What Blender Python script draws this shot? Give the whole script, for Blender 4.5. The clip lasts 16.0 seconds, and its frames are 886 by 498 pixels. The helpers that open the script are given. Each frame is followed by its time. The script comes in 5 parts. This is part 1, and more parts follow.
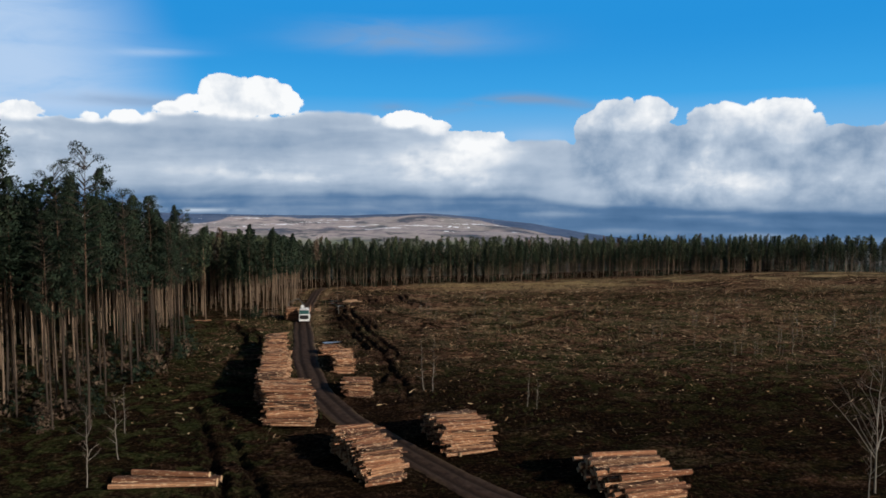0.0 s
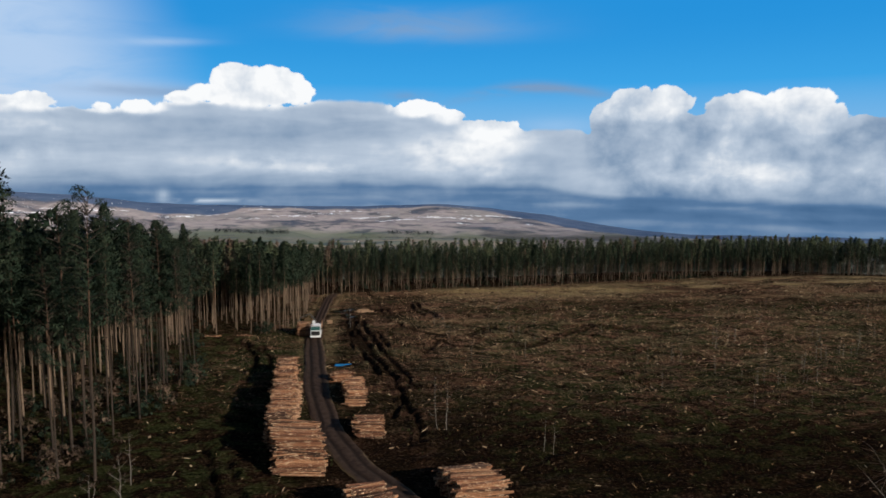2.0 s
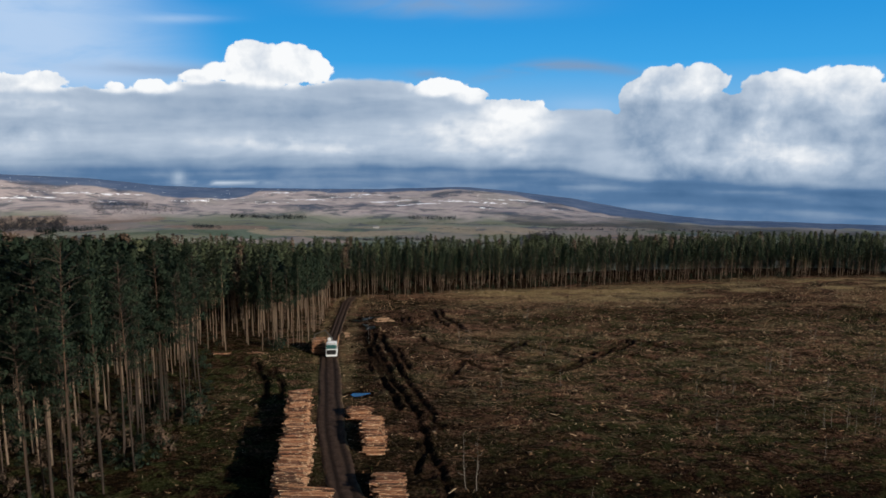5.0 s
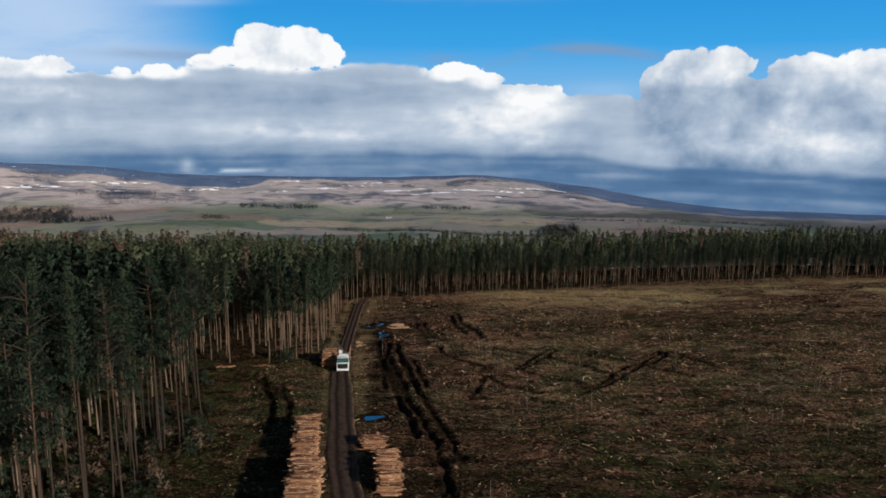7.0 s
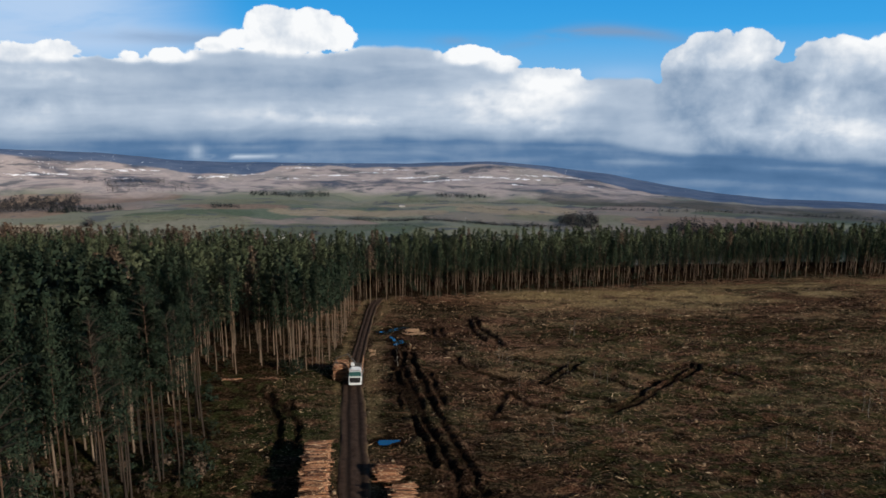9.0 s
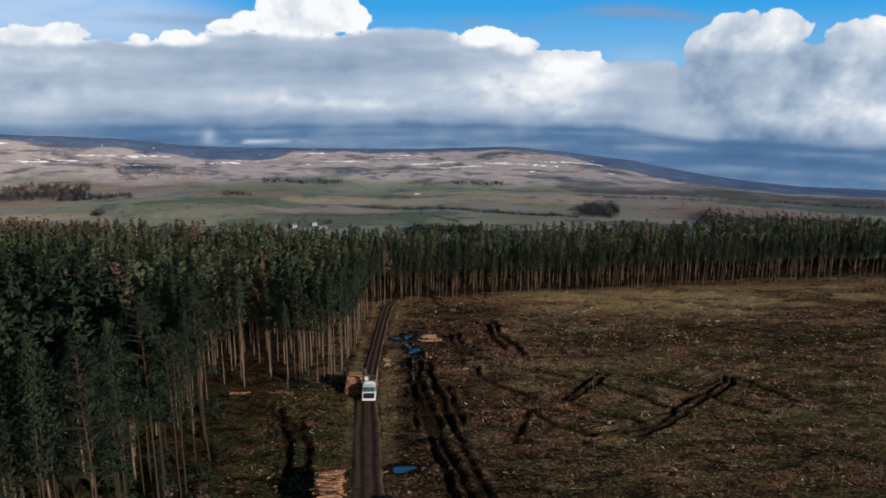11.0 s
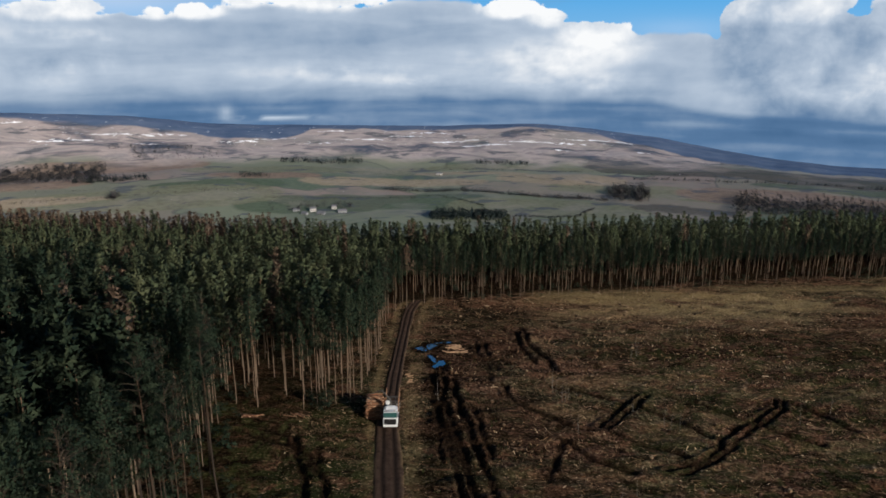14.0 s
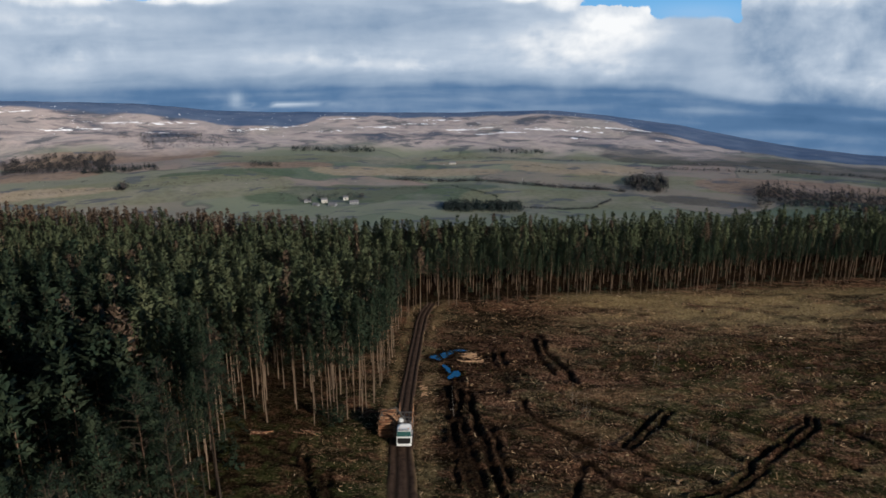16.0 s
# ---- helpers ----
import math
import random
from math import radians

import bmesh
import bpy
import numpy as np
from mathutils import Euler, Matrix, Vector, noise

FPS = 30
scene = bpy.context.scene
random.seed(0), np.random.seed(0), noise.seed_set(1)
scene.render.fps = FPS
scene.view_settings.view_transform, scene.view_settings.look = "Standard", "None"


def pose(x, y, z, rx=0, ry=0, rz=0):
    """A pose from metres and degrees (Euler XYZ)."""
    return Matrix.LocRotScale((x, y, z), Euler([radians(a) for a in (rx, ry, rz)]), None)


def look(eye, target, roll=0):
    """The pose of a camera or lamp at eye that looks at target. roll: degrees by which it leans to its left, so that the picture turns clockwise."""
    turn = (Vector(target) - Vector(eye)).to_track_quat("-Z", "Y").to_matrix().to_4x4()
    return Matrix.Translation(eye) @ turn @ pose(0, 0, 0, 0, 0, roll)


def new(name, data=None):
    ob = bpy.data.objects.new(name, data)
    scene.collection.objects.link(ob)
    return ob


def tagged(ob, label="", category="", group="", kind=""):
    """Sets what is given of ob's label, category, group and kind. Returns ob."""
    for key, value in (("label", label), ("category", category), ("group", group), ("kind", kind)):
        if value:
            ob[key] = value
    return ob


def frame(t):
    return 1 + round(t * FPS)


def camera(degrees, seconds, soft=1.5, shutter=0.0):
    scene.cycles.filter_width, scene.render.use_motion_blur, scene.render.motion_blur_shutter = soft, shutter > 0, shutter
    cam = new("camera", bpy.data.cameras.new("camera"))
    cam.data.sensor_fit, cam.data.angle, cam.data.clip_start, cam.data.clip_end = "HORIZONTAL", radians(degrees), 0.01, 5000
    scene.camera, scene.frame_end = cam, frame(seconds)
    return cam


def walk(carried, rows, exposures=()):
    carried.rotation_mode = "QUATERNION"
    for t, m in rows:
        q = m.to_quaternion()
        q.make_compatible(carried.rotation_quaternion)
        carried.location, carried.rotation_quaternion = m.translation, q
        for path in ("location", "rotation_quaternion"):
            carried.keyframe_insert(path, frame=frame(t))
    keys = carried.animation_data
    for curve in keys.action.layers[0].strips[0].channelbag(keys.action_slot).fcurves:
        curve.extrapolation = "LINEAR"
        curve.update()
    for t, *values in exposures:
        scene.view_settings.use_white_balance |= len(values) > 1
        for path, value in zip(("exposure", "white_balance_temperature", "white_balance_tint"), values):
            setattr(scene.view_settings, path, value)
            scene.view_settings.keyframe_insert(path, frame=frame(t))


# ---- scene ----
cam = camera(62, 16.0, soft=1.7)


def aim(x, y, z, yaw, pitch, roll):
    """Eye in metres, then degrees: turn to the left, tilt up, lean to the left."""
    return pose(x, y, z, 90 + pitch, 0, yaw) @ pose(0, 0, 0, 0, 0, roll)


PATH = [
    (0.0, aim(-0.00, -0.00, 31.63, 0.005, -4.479, 0.220)),
    (1.0, aim(-0.06, 1.89, 36.05, 0.477, -5.311, 0.252)),
    (2.0, aim(-0.27, 4.54, 40.09, 0.996, -6.172, 0.277)),
    (3.0, aim(-0.54, 8.51, 43.35, 1.511, -7.011, 0.298)),
    (4.0, aim(-1.19, 13.90, 45.72, 2.028, -7.774, 0.309)),
    (6.5, aim(-3.75, 29.55, 50.05, 3.217, -9.518, 0.316)),
    (7.5, aim(-4.85, 35.41, 51.60, 3.676, -10.261, 0.314)),
    (8.5, aim(-5.89, 40.71, 53.26, 4.145, -11.031, 0.305)),
    (9.0, aim(-6.33, 43.13, 54.15, 4.391, -11.441, 0.297)),
    (11.5, aim(-8.38, 54.54, 58.85, 5.792, -13.569, 0.235)),
    (12.5, aim(-9.21, 58.93, 60.67, 6.339, -14.444, 0.186)),
    (13.5, aim(-10.10, 63.07, 62.48, 6.861, -15.325, 0.113)),
    (14.5, aim(-11.03, 66.75, 64.17, 7.376, -16.170, 0.029)),
    (15.5, aim(-11.82, 70.12, 65.85, 7.875, -16.932, -0.061)),
    (16.0, aim(-12.13, 71.79, 66.74, 8.080, -17.284, -0.108)),
]
walk(cam, PATH)

# ---- world and sun: low winter sun from the right and behind ----
SUN_TO = Vector((0.78, -0.62, 0.0)).normalized()
SUN_EL = radians(19)
world = bpy.data.worlds.new("world")
scene.world = world
world.use_nodes = True
wn = world.node_tree.nodes
sky = wn.new("ShaderNodeTexSky")
sky.sky_type, sky.sun_disc = "NISHITA", False
sky.sun_elevation, sky.sun_rotation = SUN_EL, math.atan2(SUN_TO.x, SUN_TO.y)
world.node_tree.links.new(sky.outputs["Color"], wn["Background"].inputs["Color"])
wn["Background"].inputs["Strength"].default_value = 0.041
sun_data = bpy.data.lights.new("sun", "SUN")
sun_data.energy, sun_data.angle, sun_data.color = 5.0, radians(0.5), (1.0, 0.91, 0.79)
sun = new("sun", sun_data)
to_sun = SUN_TO * math.cos(SUN_EL) + Vector((0, 0, math.sin(SUN_EL)))
sun.matrix_world = look(to_sun * 300, (0, 0, 0))


# ---- small numeric noise for shapes ----
def vnoise(x, y, seed=0):
    x, y = np.asarray(x, float), np.asarray(y, float)
    xi, yi = np.floor(x), np.floor(y)
    fx, fy = x - xi, y - yi
    fx, fy = fx * fx * (3 - 2 * fx), fy * fy * (3 - 2 * fy)

    def h(a, b):
        v = np.sin(a * 127.1 + b * 311.7 + seed * 74.7) * 43758.5453
        return v - np.floor(v)
    a, b, c, d = h(xi, yi), h(xi + 1, yi), h(xi, yi + 1), h(xi + 1, yi + 1)
    return (a + (b - a) * fx) * (1 - fy) + (c + (d - c) * fx) * fy


def fbm(x, y, seed=0, octaves=4):
    s, a, n = 0.0, 0.5, 0.0
    for k in range(octaves):
        s = s + a * vnoise(np.asarray(x) * 2 ** k, np.asarray(y) * 2 ** k, seed + 17 * k)
        n, a = n + a, a / 2
    return s / n


def sstep(a, b, x):
    t = np.clip((np.asarray(x, float) - a) / (b - a), 0, 1)
    return t * t * (3 - 2 * t)


def near_line(x, y, line):
    """Distance of the points from a polyline."""
    best = np.full(np.shape(x), 1e9)
    for (ax, ay), (bx, by) in zip(line[:-1], line[1:]):
        dx, dy = bx - ax, by - ay
        t = np.clip(((x - ax) * dx + (y - ay) * dy) / (dx * dx + dy * dy), 0, 1)
        best = np.minimum(best, np.hypot(x - ax - t * dx, y - ay - t * dy))
    return best


# ---- materials ----
class Mat:
    """A material with short ways to add nodes."""

    def __init__(self, name, rough=0.8, metal=0.0, spec=0.3):
        self.m = bpy.data.materials.new(name)
        self.m.use_nodes = True
        self.t = self.m.node_tree
        self.b = self.t.nodes["Principled BSDF"]
        self.b.inputs["Roughness"].default_value = rough
        self.b.inputs["Metallic"].default_value = metal
        self.b.inputs["Specular IOR Level"].default_value = spec

    def node(self, kind, **vals):
        n = self.t.nodes.new(kind)
        for k, v in vals.items():
            setattr(n, k, v)
        return n

    def put(self, sock, v):
        if isinstance(v, bpy.types.NodeSocket):
            self.t.links.new(v, sock)
        elif v is not None:
            sock.default_value = v

    def coords(self, scale=(1, 1, 1), turn=0.0, local=False):
        src = self.node("ShaderNodeTexCoord").outputs["Object"] if local else self.node("ShaderNodeNewGeometry").outputs["Position"]
        mp = self.node("ShaderNodeMapping")
        mp.inputs["Scale"].default_value = scale
        mp.inputs["Rotation"].default_value = (0, 0, turn)
        self.put(mp.inputs["Vector"], src)
        return mp.outputs["Vector"]

    def noise(self, scale, vec=None, detail=5, rough=0.6, warp=0.0):
        n = self.node("ShaderNodeTexNoise")
        n.inputs["Scale"].default_value, n.inputs["Detail"].default_value = scale, detail
        n.inputs["Roughness"].default_value, n.inputs["Distortion"].default_value = rough, warp
        self.put(n.inputs["Vector"], vec if vec is not None else self.coords())
        return n.outputs["Fac"]

    def ramp(self, fac, *stops):
        r = self.node("ShaderNodeValToRGB")
        e = r.color_ramp.elements
        while len(e) < len(stops):
            e.new(0.5)
        for el, (p, c) in zip(e, stops):
            el.position, el.color = p, (*c, 1) if len(c) == 3 else c
        self.put(r.inputs["Fac"], fac)
        return r.outputs["Color"]

    def span(self, v, a, b, lo=0.0, hi=1.0):
        n = self.node("ShaderNodeMapRange")
        n.interpolation_type = "SMOOTHSTEP"
        for s, x in zip(n.inputs, (v, a, b, lo, hi)):
            self.put(s, x)
        return n.outputs["Result"]

    def mix(self, fac, a, b, blend="MIX"):
        n = self.node("ShaderNodeMix", data_type="RGBA", blend_type=blend)
        for s, v in ((n.inputs["Factor"], fac), (n.inputs[6], a), (n.inputs[7], b)):
            self.put(s, (*v, 1) if isinstance(v, tuple) and len(v) == 3 else v)
        return n.outputs[2]

    def math(self, op, a, b=None):
        n = self.node("ShaderNodeMath", operation=op)
        self.put(n.inputs[0], a)
        self.put(n.inputs[1], b)
        return n.outputs[0]

    def attr(self, name):
        return self.node("ShaderNodeAttribute", attribute_name=name).outputs["Fac"]

    def rim(self, scale):
        """Coordinates along and across the far slopes."""
        c = self.node("ShaderNodeCombineXYZ")
        self.put(c.inputs[0], self.math("MULTIPLY", self.attr("along"), scale[0]))
        self.put(c.inputs[1], self.math("MULTIPLY", self.attr("out"), scale[1]))
        return c.outputs[0]

    def rand(self, island=False):
        return self.node("ShaderNodeNewGeometry").outputs["Random Per Island"] if island else self.node("ShaderNodeObjectInfo").outputs["Random"]

    def color(self, c):
        self.put(self.b.inputs["Base Color"], (*c, 1) if isinstance(c, tuple) else c)
        return self

    def bump(self, h, strength=0.4, dist=0.1):
        n = self.node("ShaderNodeBump")
        n.inputs["Strength"].default_value, n.inputs["Distance"].default_value = strength, dist
        self.put(n.inputs["Height"], h)
        self.put(self.b.inputs["Normal"], n.outputs["Normal"])
        return self


def plain(name, c, rough=0.6, metal=0.0, var=0.25, scale=3.0):
    """Paint, rubber or metal with slight dirt."""
    k = Mat(name, rough, metal)
    n = k.noise(scale, k.coords(local=True), 4)
    lo, hi = tuple(v * (1 - var) for v in c), tuple(min(1, v * (1 + var)) for v in c)
    return k.color(k.ramp(n, (0.3, lo), (0.7, hi))).bump(n, 0.1, 0.02).m


def clearing_material():
    k = Mat("felled_ground", 1.0, spec=0.0)
    lie = k.coords((0.40, 1.7, 1), turn=0.30)
    rows = k.noise(0.42, lie, 7, 0.68, 0.8)
    big = k.noise(0.045, k.coords((1, 1.8, 1)), 5, 0.6, 0.5)
    fine = k.noise(2.0, None, 7, 0.72)
    clod = k.noise(0.9, None, 5, 0.65)
    patch = k.noise(0.24, k.coords((0.6, 1.6, 1), turn=0.30), 5, 0.62, 1.0)
    specks = k.noise(1.9, k.coords((0.8, 1.5, 1), turn=0.30), 4, 0.7)
    red = k.ramp(fine, (0.36, (0.016, 0.008, 0.005)), (0.50, (0.112, 0.057, 0.035)), (0.64, (0.35, 0.205, 0.132)))
    olive = k.ramp(fine, (0.36, (0.010, 0.009, 0.005)), (0.50, (0.078, 0.065, 0.035)), (0.64, (0.240, 0.198, 0.112)))
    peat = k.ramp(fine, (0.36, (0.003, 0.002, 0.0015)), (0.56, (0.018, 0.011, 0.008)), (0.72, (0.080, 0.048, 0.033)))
    c = k.mix(k.span(big, 0.45, 0.57), red, olive)
    c = k.mix(k.span(patch, 0.56, 0.64, 0, 0.55), c, k.ramp(fine, (0.38, (0.05, 0.024, 0.014)), (0.62, (0.26, 0.145, 0.084))))
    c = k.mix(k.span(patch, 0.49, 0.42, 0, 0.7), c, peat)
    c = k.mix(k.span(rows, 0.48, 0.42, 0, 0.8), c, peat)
    c = k.mix(k.span(rows, 0.57, 0.64, 0, 0.5), c, (0.27, 0.175, 0.105))
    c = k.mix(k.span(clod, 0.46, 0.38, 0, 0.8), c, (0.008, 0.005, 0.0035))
    grass = k.ramp(fine, (0.32, (0.007, 0.008, 0.004)), (0.52, (0.020, 0.023, 0.009)), (0.72, (0.060, 0.062, 0.028)))
    c = k.mix(k.attr("green"), c, grass)
    straw = k.ramp(fine, (0.3, (0.12, 0.080, 0.038)), (0.52, (0.27, 0.195, 0.098)), (0.72, (0.45, 0.35, 0.19)))
    c = k.mix(k.attr("straw"), c, straw)
    # one dark tone for wet soil and for painted shade under the wood
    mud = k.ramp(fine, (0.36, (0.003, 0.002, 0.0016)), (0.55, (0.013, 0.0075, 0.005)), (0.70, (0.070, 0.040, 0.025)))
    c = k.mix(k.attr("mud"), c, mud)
    heap = k.noise(0.17, k.coords((0.8, 1.5, 1), turn=0.3), 6, 0.66, 1.2)
    c = k.mix(k.math("MULTIPLY", k.span(heap, 0.53, 0.60, 0, 0.75), k.math("MULTIPLY", k.span(k.attr("straw"), 0.1, 0.5, 1.0, 0.2), k.span(k.attr("mud"), 0.4, 0.95, 1.0, 0.08))), c, k.ramp(fine, (0.36, (0.020, 0.010, 0.007)), (0.52, (0.115, 0.055, 0.033)), (0.68, (0.27, 0.155, 0.098))))
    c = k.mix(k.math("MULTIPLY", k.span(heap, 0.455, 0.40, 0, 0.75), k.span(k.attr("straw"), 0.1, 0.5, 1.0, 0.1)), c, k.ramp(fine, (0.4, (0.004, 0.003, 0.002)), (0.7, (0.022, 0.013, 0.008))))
    moss = k.noise(0.30, None, 5, 0.65, 0.6)
    c = k.mix(k.math("MULTIPLY", k.span(moss, 0.47, 0.58), k.attr("moss")), c, k.ramp(fine, (0.35, (0.010, 0.014, 0.005)), (0.52, (0.040, 0.048, 0.017)), (0.70, (0.095, 0.100, 0.042))))
    sp = k.math("MULTIPLY", k.span(specks, 0.61, 0.65, 0, 0.9), k.span(k.attr("mud"), 0.1, 0.9, 1.0, 0.15))
    c = k.mix(sp, c, (0.42, 0.29, 0.185))
    # wet soil in the ruts, with the shade of the dip painted in
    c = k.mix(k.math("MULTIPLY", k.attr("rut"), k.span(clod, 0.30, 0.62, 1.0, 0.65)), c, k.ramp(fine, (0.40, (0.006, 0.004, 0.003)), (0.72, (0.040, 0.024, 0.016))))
    k.color(c)
    h = k.math("ADD", k.math("MULTIPLY", rows, 0.9), k.math("ADD", k.math("MULTIPLY", fine, 0.5), k.math("ADD", k.math("MULTIPLY", clod, 0.8), k.math("MULTIPLY", patch, 1.2))))
    return k.bump(h, 1.0, 0.9).m


def road_material():
    k = Mat("track_earth", 0.95, spec=0.04)
    n = k.noise(0.9, None, 6, 0.65)
    f = k.noise(7.0, None, 4)
    c = k.ramp(n, (0.3, (0.026, 0.016, 0.012)), (0.7, (0.075, 0.048, 0.035)))
    c = k.mix(k.attr("rut"), c, k.ramp(f, (0.3, (0.014, 0.009, 0.007)), (0.7, (0.038, 0.025, 0.018))))
    c = k.mix(k.attr("verge"), c, (0.16, 0.11, 0.055))
    return k.color(c).bump(k.math("ADD", n, k.math("MULTIPLY", f, 0.3)), 0.5, 0.2).m


def hills_material():
    k = Mat("hills", 0.95, spec=0.1)
    wn_ = k.node("ShaderNodeTexNoise")
    wn_.inputs["Scale"].default_value = 0.022
    k.put(wn_.inputs["Vector"], k.rim((1, 1.6)))
    warp = k.node("ShaderNodeVectorMath", operation="MULTIPLY_ADD")
    k.put(warp.inputs[0], wn_.outputs["Color"])
    warp.inputs[1].default_value = (0.7, 0.9, 0)
    k.put(warp.inputs[2], k.rim((0.0095, 0.040)))
    cell = []
    for feature in ("F1", "DISTANCE_TO_EDGE"):
        v = k.node("ShaderNodeTexVoronoi", feature=feature)
        k.put(v.inputs["Vector"], warp.outputs[0])
        v.inputs["Scale"].default_value = 1.0
        cell.append(v)
    sep = k.node("ShaderNodeSeparateColor")
    k.put(sep.inputs[0], cell[0].outputs["Color"])
    fine = k.noise(0.5, k.rim((0.5, 1.3)), 5, 0.65)
    mid = k.noise(0.03, k.rim((0.7, 2.0)), 5, 0.6)
    # field colours are dulled by the distance haze mixed into them
    f = k.ramp(sep.outputs[0], (0.08, (0.062, 0.090, 0.068)), (0.3, (0.108, 0.130, 0.098)), (0.5, (0.180, 0.186, 0.142)), (0.72, (0.118, 0.142, 0.106)), (0.92, (0.205, 0.160, 0.150)))
    f = k.mix(k.span(fine, 0.38, 0.68, 0, 0.4), f, (0.130, 0.140, 0.105))
    f = k.mix(k.span(mid, 0.47, 0.62, 0, 0.4), f, (0.080, 0.096, 0.082))
    f = k.mix(k.span(cell[1].outputs["Distance"], 0.022, 0.006, 0, 0.5), f, (0.055, 0.066, 0.062))
    shade = k.span(fine, 0.32, 0.70, 0.72, 1.18)
    for kind, col in (("deep", (0.062, 0.088, 0.060)), ("pale", (0.140, 0.143, 0.098)), ("tan", (0.255, 0.205, 0.150)), ("clay", (0.185, 0.128, 0.104)), ("peat", (0.060, 0.058, 0.056))):
        tone = k.mix(1.0, col, k.mix(shade, (0, 0, 0), (1, 1, 1)), "MULTIPLY")
        f = k.mix(k.math("MULTIPLY", k.attr(kind), 0.82), f, tone)
    # moor stops lean to blue and pink, haze included in the colour
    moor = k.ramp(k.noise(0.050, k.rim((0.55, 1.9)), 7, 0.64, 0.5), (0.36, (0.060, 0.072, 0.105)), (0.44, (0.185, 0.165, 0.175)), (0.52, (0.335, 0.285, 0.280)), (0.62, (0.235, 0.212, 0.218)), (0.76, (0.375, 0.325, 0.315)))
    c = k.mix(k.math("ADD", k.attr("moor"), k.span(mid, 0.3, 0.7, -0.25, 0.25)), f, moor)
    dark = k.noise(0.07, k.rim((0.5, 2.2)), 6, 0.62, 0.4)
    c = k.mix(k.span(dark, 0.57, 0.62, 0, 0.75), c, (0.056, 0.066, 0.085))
    # far ridge tinted dark blue, air haze put into its colour
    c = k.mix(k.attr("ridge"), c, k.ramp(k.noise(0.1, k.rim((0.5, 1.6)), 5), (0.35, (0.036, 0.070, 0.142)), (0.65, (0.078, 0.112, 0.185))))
    s = k.noise(0.34, k.rim((0.55, 2.6)), 5, 0.68, 0.4)
    c = k.mix(k.span(k.math("ADD", k.math("MULTIPLY", k.attr("snow"), 0.23), s), 0.71, 0.745), c, (0.85, 0.86, 0.90))
    return k.color(c).bump(fine, 0.5, 0.8).m


def sky_material():
    """Sky far behind: blue, high veil, and clouds with ragged tops."""
    k = Mat("sky_distance")
    p = k.coords()
    n0 = k.noise(0.055, p, 9, 0.60, 0.35)
    puff = k.node("ShaderNodeTexVoronoi", feature="SMOOTH_F1")
    puff.inputs["Scale"].default_value, puff.inputs["Smoothness"].default_value = 0.050, 0.6
    puff.inputs["Detail"].default_value, puff.inputs["Roughness"].default_value = 3.0, 0.5
    k.put(puff.inputs["Vector"], p)
    n1 = k.math("ADD", k.math("MULTIPLY", n0, 0.75), k.math("SUBTRACT", 0.34, k.math("MULTIPLY", puff.outputs["Distance"], 0.40)))
    n2 = k.noise(0.020, k.coords((1, 1, 1.7)), 5, 0.48, 0.3)
    flat = k.noise(0.013, k.coords((1, 1, 4.2)), 7, 0.58, 0.8)
    blue = k.ramp(k.attr("up"), (0.0, (0.19, 0.47, 0.80)), (0.4, (0.046, 0.365, 0.79)), (1.0, (0.020, 0.285, 0.71)))
    veil = k.math("MULTIPLY", k.attr("veil"), k.span(flat, 0.0, 0.62, 0.45, 1.0))
    c = k.mix(veil, blue, (0.47, 0.63, 0.86))
    c = k.mix(k.math("MULTIPLY", k.attr("wisp"), k.span(flat, 0.34, 0.62)), c, (0.21, 0.33, 0.52))
    amp = k.span(k.attr("heap"), 0.0, 1.0, 0.45, 2.1)
    edge = k.math("ADD", k.attr("cover"), k.math("MULTIPLY", k.math("SUBTRACT", n1, 0.5), amp))
    lit = k.math("ADD", k.attr("white"), k.math("MULTIPLY", k.math("SUBTRACT", n1, 0.5), k.span(k.attr("heap"), 0.0, 1.0, 0.14, 0.62)))
    lit = k.math("ADD", lit, k.math("MULTIPLY", k.math("SUBTRACT", n2, 0.5), 0.24))
    lit = k.math("ADD", lit, k.math("MULTIPLY", k.math("SUBTRACT", flat, 0.5), 0.30))
    cloud = k.ramp(lit, (0.0, (0.050, 0.125, 0.255)), (0.20, (0.100, 0.195, 0.350)), (0.42, (0.262, 0.360, 0.500)), (0.66, (0.480, 0.570, 0.690)), (0.95, (0.95, 0.965, 0.98)))
    c = k.mix(k.span(edge, -0.05, k.span(k.attr("heap"), 0, 1, 0.26, 0.09)), c, cloud)
    em = k.node("ShaderNodeEmission")
    k.put(em.inputs["Color"], c)
    k.put(k.t.nodes["Material Output"].inputs["Surface"], em.outputs[0])
    return k.m


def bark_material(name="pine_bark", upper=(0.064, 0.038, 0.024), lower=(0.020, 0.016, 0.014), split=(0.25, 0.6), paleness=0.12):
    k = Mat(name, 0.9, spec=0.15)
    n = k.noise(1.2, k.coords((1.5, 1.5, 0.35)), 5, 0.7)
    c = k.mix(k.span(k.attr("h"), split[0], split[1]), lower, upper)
    c = k.mix(k.span(n, 0.35, 0.65, 0, 0.6), c, (0.034, 0.026, 0.021))
    c = k.mix(k.math("MULTIPLY", k.rand(True), paleness), c, (0.17, 0.118, 0.084))
    c = k.mix(k.attr("limb"), c, (0.030, 0.024, 0.018))
    return k.color(c).bump(n, 0.6, 0.05).m


